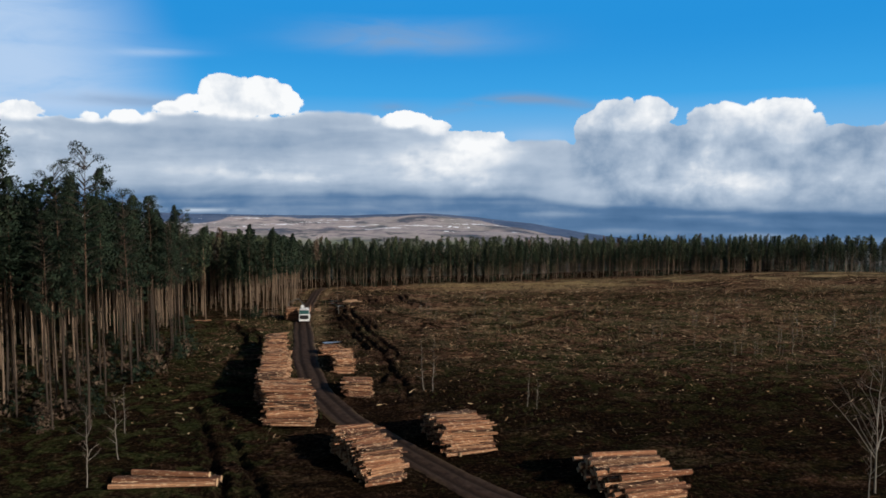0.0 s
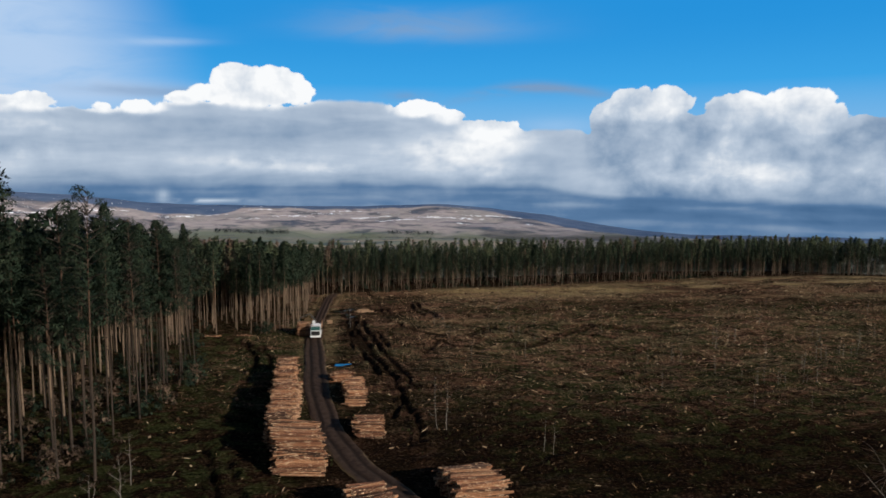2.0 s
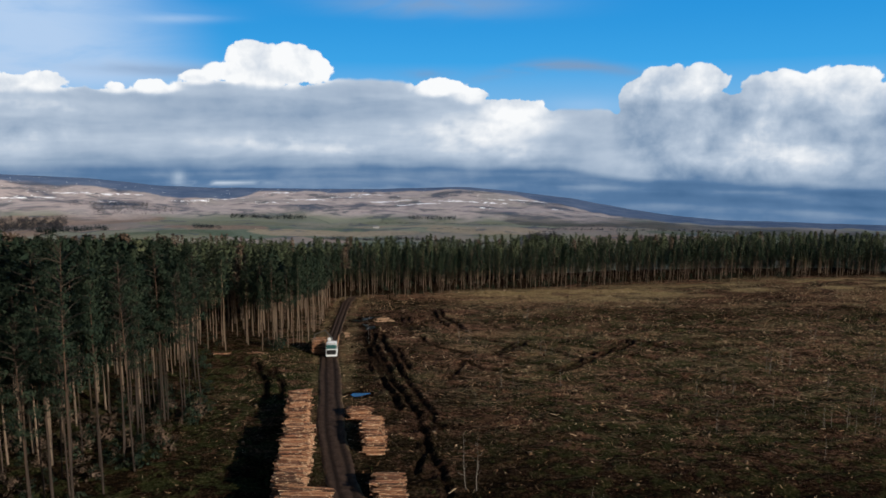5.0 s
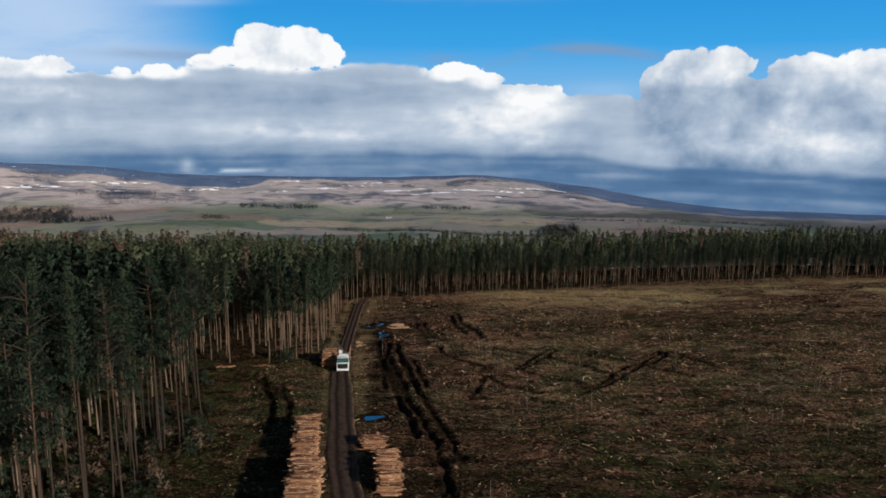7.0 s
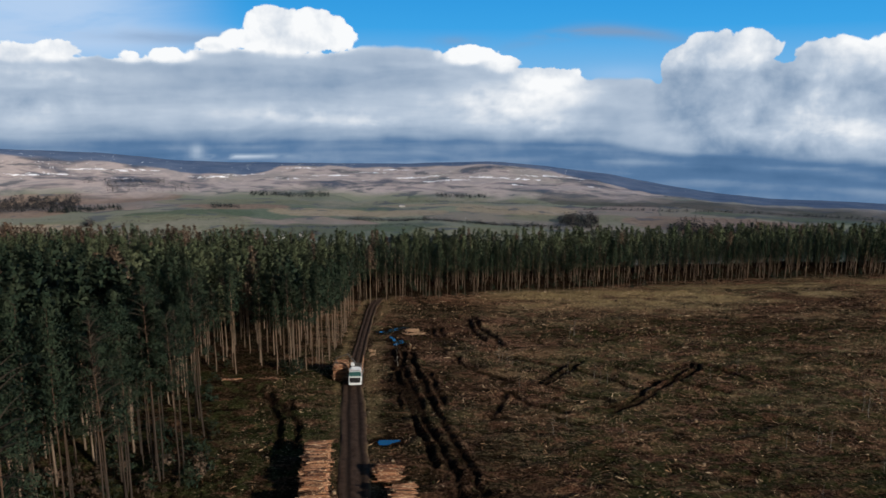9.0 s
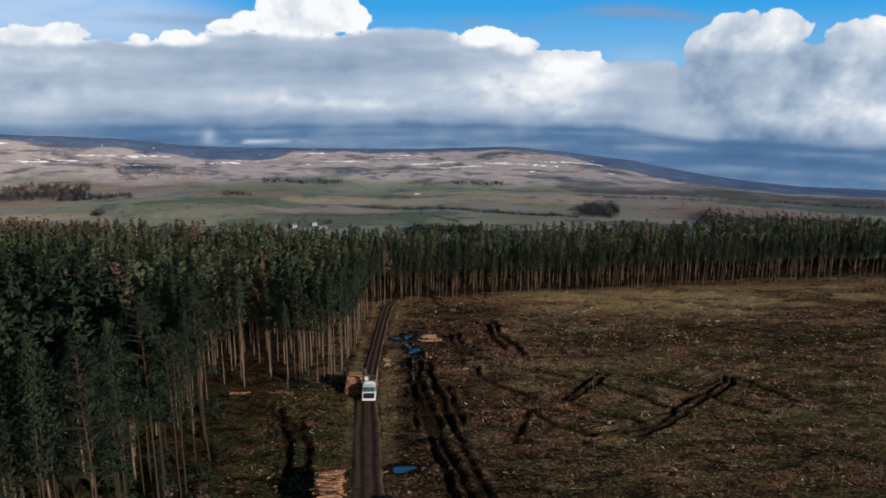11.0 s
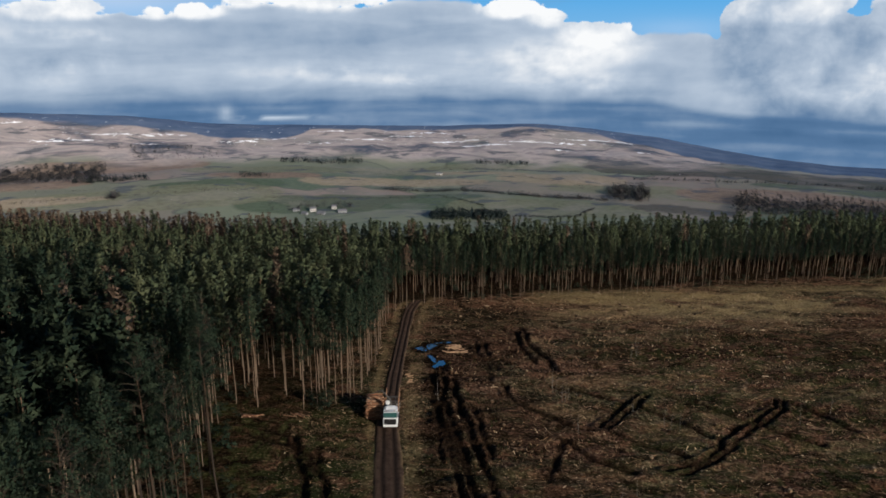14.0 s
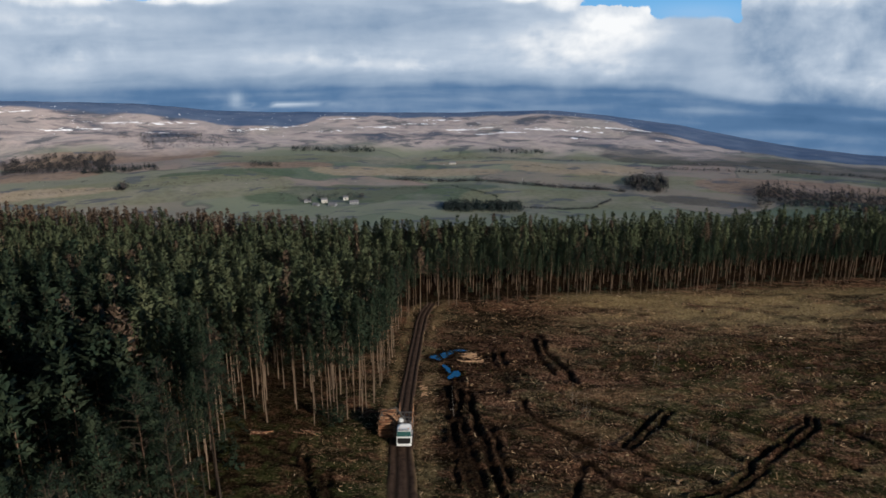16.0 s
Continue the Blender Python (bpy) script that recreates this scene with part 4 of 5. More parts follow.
log_pile((-20.2, 96.8), (-24.2, 109), 6.2, 4.2, 0.14, "reddish brown pine logs heaped beside the track", 1, 0.75, 0.5, turn=4)
log_pile((-25.7, 107), (-29.7, 131.5), 3.4, 4.0, 0.125, "long stack of sawn pine logs beside the track", 2, 0.7, 0.5, turn=5)
log_pile((-30.6, 131.5), (-33.4, 147), 2.8, 3.5, 0.12, "narrow stack of short pale pine logs", 3, 0.5, 0.5, turn=6)
log_pile((-12.8, 110.5), (-14.2, 117.5), 3.7, 2.2, 0.13, "low stack of pine logs across the track", 4, 0.8, 0.6, turn=3)
log_pile((-16.9, 125.5), (-19.2, 137), 2.8, 2.4, 0.12, "stack of short pine logs by the ruts", 5, 0.8, 0.6, turn=5)
log_pile((-21.5, 139.5), (-22.3, 143.5), 3.2, 1.7, 0.12, "small stack of pine logs by the puddle", 6, 0.7, 0.7, turn=4)
log_pile((3.8, 86.6), (0.4, 96), 6.0, 3.3, 0.16, "stack of thick pine logs with dark cut ends", 7, 0.65, 0.5, turn=15)
log_pile((-5.8, 77.5), (-11.8, 89.5), 4.4, 3.3, 0.14, "tall heap of orange brown pine logs", 8, 0.8, 0.5, turn=27)
log_pile((22, 72.5), (18.5, 82), 8.0, 2.9, 0.28, "stack of long thick pine logs in dark mud", 9, 0.55, 0.5, 0.5, turn=16)
log_pile((-29.5, 75.4), (-29.5, 78.6), 10.2, 1.5, 0.40, "low row of very long thick logs", 10, 0.5, 0.4, 0.25, turn=0)
log_pile((-36.8, 177.6), (-37.6, 184), 2.5, 2.9, 0.11, "stack of logs beside the timber lorry", 11, 0.15, 0.6, 0.2, turn=6)


# ---- lorry ----
def box(bm, c, s, bevel=0.0, taper=None):
    r = bmesh.ops.create_cube(bm, size=1.0)
    vs = r["verts"]
    for v in vs:
        if taper and v.co.z > 0:
            v.co.x *= taper[0]
            v.co.y = v.co.y * taper[1] + taper[2]
        v.co = Vector((v.co.x * s[0] + c[0], v.co.y * s[1] + c[1], v.co.z * s[2] + c[2]))
    if bevel:
        es = list({e for v in vs for e in v.link_edges})
        bmesh.ops.bevel(bm, geom=es, offset=bevel, segments=2, affect="EDGES", clamp_overlap=True)


def rod(bm, a, b, r1, r2=None, sides=10):
    a, b = Vector(a), Vector(b)
    m = Matrix.Translation((a + b) / 2) @ (b - a).to_track_quat("Z", "Y").to_matrix().to_4x4()
    bmesh.ops.create_cone(bm, cap_ends=True, segments=sides, radius1=r1, radius2=r1 if r2 is None else r2, depth=(b - a).length, matrix=m)


def made(*jobs):
    """A bmesh from (function, arguments...) jobs."""
    bm = bmesh.new()
    for fn, *args in jobs:
        fn(bm, *args)
    return bm


M_WHITE = plain("white_paint", (0.60, 0.62, 0.64), 0.35, var=0.06)
M_BLACK = plain("black_plastic", (0.007, 0.007, 0.008), 0.75)
M_TYRE = plain("tyre_rubber", (0.016, 0.015, 0.014), 0.85)
M_STEEL = plain("dull_steel", (0.30, 0.30, 0.31), 0.45, 0.7)
M_CHASSIS = plain("chassis_paint", (0.045, 0.040, 0.038), 0.6)
M_CRANE = plain("crane_paint", (0.06, 0.055, 0.05), 0.5)
M_STAKE = plain("stake_paint", (0.26, 0.14, 0.08), 0.6)
M_LAMP = plain("lamp_glass", (0.70, 0.72, 0.74), 0.15, var=0.05)
M_AMBER = plain("amber_lens", (0.75, 0.28, 0.03), 0.3, var=0.05)
glass = Mat("dark_glass", 0.12, spec=0.25)
M_GLASS = glass.color((0.012, 0.016, 0.020)).m
tint = Mat("tinted_windscreen", 0.25, spec=0.3)
M_TINT = tint.color((0.025, 0.075, 0.075)).m


def build_lorry(m):
    t = thing("timber_lorry", "white timber lorry with a log crane on the track", "lorry", m)
    cab = part("cab", made((box, (0, 1.15, 1.42), (2.48, 2.2, 1.30), 0.08), (box, (0, 1.22, 2.58), (2.44, 2.06, 1.14), 0.10, (0.93, 0.80, 0.05))), M_WHITE, t)
    part("windscreen", made((box, (0, 0.18, 2.48), (2.26, 0.12, 0.98), 0.02, (0.95, 1, 1.6))), M_TINT, cab, "teal-tinted windscreen")
    part("sun_visor", made((box, (0, 0.16, 3.06), (2.1, 0.22, 0.08), 0.03)), M_WHITE, cab)
    part("grille", made((box, (0, 0.01, 1.32), (2.05, 0.12, 1.05), 0.03), *[(box, (0, -0.04, 0.95 + 0.17 * i), (1.5, 0.05, 0.05)) for i in range(5)]), M_BLACK, cab)
    for s in (-1, 1):
        part("side_window", made((box, (s * 1.205, 0.85, 2.35), (0.05, 0.95, 0.75), 0.02)), M_GLASS, cab)
        part("headlight", made((box, (s * 0.95, -0.02, 0.78), (0.40, 0.12, 0.26), 0.04)), M_LAMP, t, "clear headlight")
        part("mirror", made((box, (s * 1.47, 0.0, 2.35), (0.22, 0.16, 0.62), 0.05), (rod, (s * 1.2, 0.1, 2.6), (s * 1.47, 0.02, 2.6), 0.025)), M_BLACK, t)
        part("beacon", made((rod, (s * 0.75, 0.75, 3.02), (s * 0.75, 0.75, 3.2), 0.09, 0.07)), M_AMBER, t, "amber roof beacon")
        part("step", made((box, (s * 1.12, 0.85, 0.62), (0.26, 0.7, 0.10), 0.02)), M_BLACK, t)
        part("fuel_tank", made((rod, (s * 0.95, 2.9, 0.85), (s * 0.95, 4.2, 0.85), 0.33, None, 16)), M_STEEL, t)
    part("bumper", made((box, (0, 0.02, 0.62), (2.48, 0.30, 0.42), 0.08)), M_WHITE, t)
    part("roof_deflector", made((box, (0, 1.55, 3.22), (1.9, 1.1, 0.26), 0.10, (0.88, 0.6, 0.2))), M_WHITE, t)
    part("light_bar", made((rod, (-0.95, 0.45, 3.06), (0.95, 0.45, 3.06), 0.04), *[(rod, (x, 0.36, 3.13), (x, 0.50, 3.13), 0.11, 0.09) for x in (-0.66, -0.22, 0.22, 0.66)]), M_STEEL, t)
    part("chassis", made((box, (-0.42, 5.4, 0.95), (0.16, 8.6, 0.30), 0.02), (box, (0.42, 5.4, 0.95), (0.16, 8.6, 0.30), 0.02), *[(box, (0, y, 0.95), (0.9, 0.12, 0.2)) for y in (2.6, 4.5, 6.3, 8.1, 9.6)]), M_CHASSIS, t)
    part("exhaust", made((rod, (1.05, 2.45, 1.0), (1.05, 2.45, 3.4), 0.08)), M_STEEL, t)
    for x, y in ((-1.0, 1.35), (1.0, 1.35), (-0.95, 6.6), (0.95, 6.6), (-0.95, 7.95), (0.95, 7.95)):
        s = 1 if x > 0 else -1
        w = 0.17 if y < 2 else 0.27
        tyre = part("wheel", made((rod, (x - w, y, 0.52), (x + w, y, 0.52), 0.52, None, 22)), M_TYRE, t)
        part("rim", made((rod, (x + s * w, y, 0.52), (x + s * (w + 0.03), y, 0.52), 0.30, 0.27, 16)), M_STEEL, tyre)
    for y in (3.6, 5.6, 7.6, 9.4):
        bunk = part("bunk", made((box, (0, y, 1.22), (2.45, 0.20, 0.20), 0.02)), M_CHASSIS, t)
        for s in (-1, 1):
            part("stake", made((rod, (s * 1.16, y, 1.25), (s * 1.20, y, 2.95), 0.075, 0.05, 8)), M_STAKE, bunk, "orange-brown painted stake")
    part("headboard", made((box, (0, 3.15, 2.3), (2.3, 0.10, 1.9), 0.02), *[(box, (x, 3.08, 2.3), (0.08, 0.06, 1.9)) for x in (-0.8, 0, 0.8)]), M_CHASSIS, t)
    crane = part("crane_base", made((box, (0, 2.72, 1.45), (0.9, 0.55, 0.9), 0.05), (rod, (0, 2.72, 1.8), (0, 2.72, 3.75), 0.20, 0.17)), M_CRANE, t)
    part("crane_seat", made((box, (-0.55, 2.75, 3.55), (0.75, 0.6, 0.65), 0.12), (rod, (-0.55, 2.75, 2.9), (-0.1, 2.72, 3.0), 0.06)), M_WHITE, crane, "white crane operator's seat pod")
    part("boom", made((box, (-0.05, 2.72, 3.85), (0.30, 0.36, 0.34), 0.04), (rod, (0, 2.72, 3.8), (-1.5, 3.6, 5.4), 0.16, 0.13, 8), (rod, (-0.1, 2.72, 3.2), (-0.9, 3.2, 4.6), 0.07)), M_CRANE, crane)
    part("jib", made((rod, (-1.5, 3.6, 5.4), (-3.9, 4.2, 4.3), 0.12, 0.09, 8), (rod, (-1.2, 3.5, 5.2), (-2.4, 3.9, 5.1), 0.05)), M_CRANE, crane)
    part("grapple", made((rod, (-3.9, 4.2, 4.3), (-3.9, 4.2, 3.7), 0.08), (box, (-3.9, 4.2, 3.6), (0.35, 0.30, 0.25), 0.04),
         (rod, (-3.7, 4.2, 3.6), (-3.45, 4.2, 3.1), 0.06), (rod, (-3.45, 4.2, 3.1), (-3.75, 4.2, 2.75), 0.05),
         (rod, (-4.1, 4.2, 3.6), (-4.35, 4.2, 3.1), 0.06), (rod, (-4.35, 4.2, 3.1), (-4.05, 4.2, 2.75), 0.05)), M_CRANE, crane)
    return t


build_lorry(pose(-33.25, 175.0, 0.03, rz=8))


# ---- puddles ----
water = Mat("still_water", 0.03, spec=0.5)
water.b.inputs["IOR"].default_value = 2.0
M_WATER = water.color((0.012, 0.014, 0.016)).bump(water.noise(3.0, None, 2), 0.03, 0.02).m


def build_puddles():
    rng = np.random.default_rng(31)
    for px, py, rx, ry, turn in PUDDLES:
        w = np.linspace(0, 2 * np.pi, 40, endpoint=False)
        r = 1 + 0.28 * np.sin(2 * w + rng.uniform(0, 6)) + 0.20 * np.sin(3 * w + rng.uniform(0, 6)) + 0.12 * np.sin(5 * w + rng.uniform(0, 6)) + 0.05 * np.sin(9 * w)
        bm = bmesh.new()
        bm.faces.new([bm.verts.new((rx * k * math.cos(a), ry * k * math.sin(a), 0)) for a, k in zip(w, r)])
        bmesh.ops.extrude_face_region(bm, geom=list(bm.faces))
        for v in list(bm.verts)[40:]:
            v.co.z = -0.3
        bmesh.ops.recalc_face_normals(bm, faces=bm.faces)
        me = bpy.data.meshes.new("puddle")
        bm.to_mesh(me)
        bm.free()
        me.materials.append(M_WATER)
        ob = tagged(new("puddle", me), "rain puddle in the mud reflecting blue sky", "puddle", "puddles beside the track")
        ob.matrix_basis = pose(px, py, -0.06, rz=turn)


build_puddles()


# ---- loose logs ----
def loose_logs(centre, size, count, length, radius, label, seed, turn, kit):
    rng = np.random.default_rng(seed)
    heap = thing("log_heap", label, "log heap", pose(*centre, float(ground_height(*centre)), rz=turn), "loose logs")
    for i in range(count):
        k = i / count
        ob = new("log", kit[rng.integers(6)])
        ob.parent = heap
        r = radius * rng.uniform(0.7, 1.2)
        ob.matrix_basis = pose(rng.normal(0, size[0] * 0.3), rng.uniform(-size[1], size[1]) * (1 - 0.6 * k), r + k * size[2], rng.uniform(0, 360), rng.normal(0, 3), rng.normal(0, 20)) @ Matrix.Diagonal((length * rng.uniform(0.6, 1.1), r, r, 1))


loose_logs((-25.6, 209.0), (3.6, 3.4, 0.10), 26, 2.0, 0.10, "scattered heap of pale peeled logs", 41, 10, PALE_LOGS)
loose_logs((-58, 176), (2.5, 0.8, 0.3), 7, 3.0, 0.09, "few fallen logs at the wood edge", 42, 5, LOGS)
loose_logs((-50, 177), (2.5, 0.8, 0.3), 6, 2.6, 0.08, "few fallen logs at the wood edge", 43, -8, LOGS)
loose_logs((-33, 194), (0.9, 3.0, 0.1), 12, 1.2, 0.07, "broken offcuts on the track verge", 44, 20, PALE_LOGS)


# ---- brash, chips, stumps and tufts ----
def clear_sites(rng, n, box_, power=1.0):
    x = rng.uniform(box_[0], box_[1], n)
    y = box_[2] + (box_[3] - box_[2]) * rng.random(n) ** power
    keep = ~inside(x, y) & (rng.random(n) < np.interp(y, [85, 120, 165, 200], [0.10, 0.28, 0.75, 1.0])) & ((x > -28) | (rng.random(n) < 0.6)) & (near_line(x, y, ROAD) > 2.6) & (x < 0.68 * y + 14) & (x > -0.72 * y)
    for line in RUTS:
        near = keep & (np.abs(x) < 70)
        keep[near] &= near_line(x[near], y[near], line) > 0.7
    for px, py, a, b, _ in PUDDLES:
        keep &= np.hypot((x - px) / (a + 0.4), (y - py) / (b + 0.4)) > 1
    return x[keep], y[keep]


def build_sticks(name, label, mat, n, box_, length, girth, seed, tilt=0.12, turn=None, clump=0.0):
    rng = np.random.default_rng(seed)
    x, y = clear_sites(rng, n, box_)
    if clump:
        g = fbm(x / 5, y / 3.2, seed + 3) + 0.25 * (fbm(x / 30, y / 8, seed + 4) - 0.5)
        k = g > 0.5 - (1 - clump) * 0.5 + 0.06 * rng.normal(0, 1, len(x))
        x, y = x[k], y[k]
    m = len(x)
    a = rng.uniform(0, 2 * np.pi, m) if turn is None else rng.normal(turn, 0.6, m)
    l = length[0] + (length[1] - length[0]) * rng.random(m) ** 2.5
    r = girth[0] + (girth[1] - girth[0]) * rng.random(m) ** 2
    d = np.stack([np.cos(a), np.sin(a), rng.normal(0, tilt, m)], 1)
    side = np.stack([-np.sin(a), np.cos(a), np.zeros(m)], 1)
    up = np.array([0, 0, 1.0])
    c = np.stack([x, y, ground_height(x, y) + r * 0.6], 1)
    ring = [side, -0.5 * side + 0.87 * up, -0.5 * side - 0.87 * up]
    v = np.stack([c + s * d * l[:, None] / 2 + q * r[:, None] * (1.0 if s < 0 else 0.7) for s in (-1, 1) for q in ring], 1)
    f = np.array([[0, 1, 4], [0, 4, 3], [1, 2, 5], [1, 5, 4], [2, 0, 3], [2, 3, 5], [0, 2, 1], [3, 4, 5]])
    faces = (np.arange(m)[:, None, None] * 6 + f[None]).reshape(-1, 3)
    tagged(new(name, mesh_of(name, v.reshape(-1, 3), faces, [mat])), label, "brash", kind="stuff")


def build_tufts(name, label, mat, n, box_, size, seed, blades=5, thresh=0.45, wide=0.5):
    rng = np.random.default_rng(seed)
    x, y = clear_sites(rng, n, box_)
    k = fbm(x / 9, y / 6, seed) > thresh
    x, y = x[k], y[k]
    m = len(x)
    h = size[0] + (size[1] - size[0]) * rng.random(m) ** 2
    c = np.stack([x, y, ground_height(x, y) - 0.05], 1)
    a = rng.uniform(0, 2 * np.pi, (m, blades))
    out = np.stack([np.cos(a), np.sin(a), np.zeros_like(a)], -1) * h[:, None, None]
    p = np.stack([-np.sin(a), np.cos(a), np.zeros_like(a)], -1) * h[:, None, None] * 0.16
    base = c[:, None] + out * 0.15
    tip = c[:, None] + out * wide * rng.uniform(0.6, 1.4, (m, blades, 1)) + np.array([0, 0, 1]) * (h[:, None] * rng.uniform(0.6, 1.1, (m, blades)))[..., None]
    v = np.stack([base - p, base + p, tip], 2)
    tagged(new(name, mesh_of(name, v.reshape(-1, 3), np.arange(m * blades * 3).reshape(-1, 3), [mat])), label, "undergrowth", kind="stuff")


def build_stumps(n, seed):
    rng = np.random.default_rng(seed)
    x, y = clear_sites(rng, n, (-50, 150, 70, 258))
    for line in RUTS:
        k = near_line(x, y, line) > 1.8
        x, y = x[k], y[k]
    vs, fs, mi = [], [], []
    w = np.linspace(0, 2 * np.pi, 7, endpoint=False)
    for i, (px, py) in enumerate(zip(x, y)):
        r, h, z = rng.uniform(0.14, 0.28), rng.uniform(0.15, 0.45), float(ground_height(px, py))
        ring = np.stack([np.cos(w), np.sin(w)], 1)
        lo, hi = ring * r * 1.35 + (px, py), ring * r + (px, py)
        o = len(vs) * 15
        vs.append(np.concatenate([np.c_[lo, np.full(7, z - 0.1)], np.c_[hi, z + h + rng.normal(0, 0.02, 7)], [[px, py, z + h]]]))
        for j in range(7):
            k = (j + 1) % 7
            fs += [[o + j, o + k, o + 7 + k], [o + j, o + 7 + k, o + 7 + j], [o + 7 + j, o + 7 + k, o + 14]]
            mi += [0, 0, 1]
    tagged(new("stumps", mesh_of("stumps", np.concatenate(vs), fs, [M_STICK, M_CUT], mi)), "low cut pine stumps among the brash", "stumps", kind="stuff")


M_CHIP = stick_material("fresh_wood", ((0.0, (0.16, 0.088, 0.046)), (0.6, (0.34, 0.215, 0.120)), (1.0, (0.66, 0.50, 0.33))))
M_CUT = stick_material("stump_top", ((0.0, (0.05, 0.034, 0.023)), (0.7, (0.12, 0.082, 0.054)), (1.0, (0.30, 0.22, 0.15))))
M_HEATH = stick_material("heather", ((0.0, (0.007, 0.009, 0.004)), (0.5, (0.020, 0.024, 0.009)), (1.0, (0.060, 0.062, 0.026))))
M_STRAW = stick_material("dead_grass", ((0.0, (0.07, 0.048, 0.022)), (0.6, (0.15, 0.11, 0.055)), (1.0, (0.26, 0.20, 0.10))))
M_RUST = stick_material("dead_bracken", ((0.0, (0.020, 0.010, 0.006)), (0.6, (0.055, 0.028, 0.015)), (1.0, (0.14, 0.072, 0.038))))
build_sticks("brash", "grey brown branches strewn over the felled ground", M_STICK, 22000, (-56, 150, 66, 262), (0.3, 1.8), (0.018, 0.05), 61, clump=0.75)
build_sticks("brash_rows", "raked rows of branches", M_STICK, 16000, (-8, 150, 110, 250), (0.4, 2.4), (0.02, 0.055), 62, turn=-0.30, clump=0.55)
build_sticks("wood_chips", "pale broken wood scattered over the felled ground", M_CHIP, 24000, (-50, 150, 90, 258), (0.2, 1.3), (0.03, 0.085), 63, tilt=0.35, clump=0.85)
build_tufts("heather", "low green heather and grass tufts", M_HEATH, 34000, (-62, 140, 66, 225), (0.15, 0.6), 64)
build_tufts("dead_grass", "dry yellow grass", M_STRAW, 26000, (-35, 170, 222, 268), (0.08, 0.3), 65, thresh=0.44)
build_tufts("bracken", "rust brown dead bracken", M_RUST, 26000, (-62, 120, 66, 235), (0.12, 0.5), 66, thresh=0.50, wide=0.8)
build_stumps(800, 67)


# ---- shrubs under the pines ----
def build_shrubs(name, label, mat, n, seed, box_, size):
    rng = np.random.default_rng(seed)
    x, y = rng.uniform(box_[0], box_[1], n), rng.uniform(box_[2], box_[3], n)
    k = inside(x - 3, y) & (x > -0.74 * y)
    vs, fs, ns, m = [], [], [], 0
    for px, py in zip(x[k], y[k]):
        v, f, q, _ = scots(rng, 9, 16, 0.05, 0.38, 0.24)
        h = rng.uniform(*size)
        vs.append(v * h + (px, py, float(ground_height(px, py))))
        fs.append(f + m)
        ns.append(q)
        m += len(v)
    me = mesh_of(name, np.concatenate(vs), np.concatenate(fs), [mat])
    me.normals_split_custom_set_from_vertices(np.concatenate(ns).tolist())
    tagged(new(name, me), label, "shrubs", kind="stuff")


build_shrubs("dark_shrubs", "dark evergreen shrubs under the pines", M_NEEDLE, 230, 75, (-95, -46, 72, 185), (1.0, 3.6))
build_shrubs("edge_shrubs", "low dark evergreen scrub along the wood edge", M_NEEDLE, 420, 77, (-40, 110, 238, 282), (0.7, 2.0))
build_shrubs("brown_shrubs", "bare brown shrubs under the pines", M_LARCH, 120, 76, (-80, -46, 72, 140), (1.0, 4.0))


# ---- bare saplings and birches ----
M_BIRCH = stick_material("birch_bark", ((0.0, (0.11, 0.096, 0.082)), (0.5, (0.19, 0.17, 0.148)), (1.0, (0.29, 0.265, 0.235))))
M_TWIG = stick_material("birch_twigs", ((0.0, (0.07, 0.045, 0.035)), (0.6, (0.15, 0.10, 0.08)), (1.0, (0.24, 0.19, 0.16))))


def bare_tree(rng, limbs, spread, twigs):
    """A leafless young tree of unit height."""
    zz = np.linspace(0, 1, 8)
    wig = np.cumsum(rng.normal(0, 0.012, (8, 2)), 0)
    stem = np.c_[wig, zz - 0.02]
    limb, fine = [], []
    for i in range(limbs):
        h = 0.22 + 0.75 * (i + rng.random()) / limbs
        a, l = rng.uniform(0, 6.28), spread * (1.15 - 0.8 * h) * rng.uniform(0.6, 1.25)
        o = np.array([np.interp(h, zz, stem[:, 0]), np.interp(h, zz, stem[:, 1]), h])
        e = o + np.array([math.cos(a) * l, math.sin(a) * l, l * rng.uniform(0.5, 1.3)])
        mid = (o + e) / 2 + rng.normal(0, 0.02, 3)
        limb.append(tube(np.array([o, mid, e]), np.array([0.0034, 0.0024, 0.0010]) * (1.3 - h), 4))
        for _ in range(twigs):
            s = rng.uniform(0.3, 1)
            b = mid + (e - mid) * s
            fine.append(tube(np.array([b, b + rng.normal(0, 1, 3) * l * 0.22 + [0, 0, l * 0.15]]), np.array([0.0014, 0.0006]), 3))
    pale = sum(len(f) for _, f in limb)
    v, f = join(limb + fine)
    return tube(stem, 0.0062 * (1.08 - zz), 6), (v, f, (np.arange(len(f)) >= pale).astype(int))


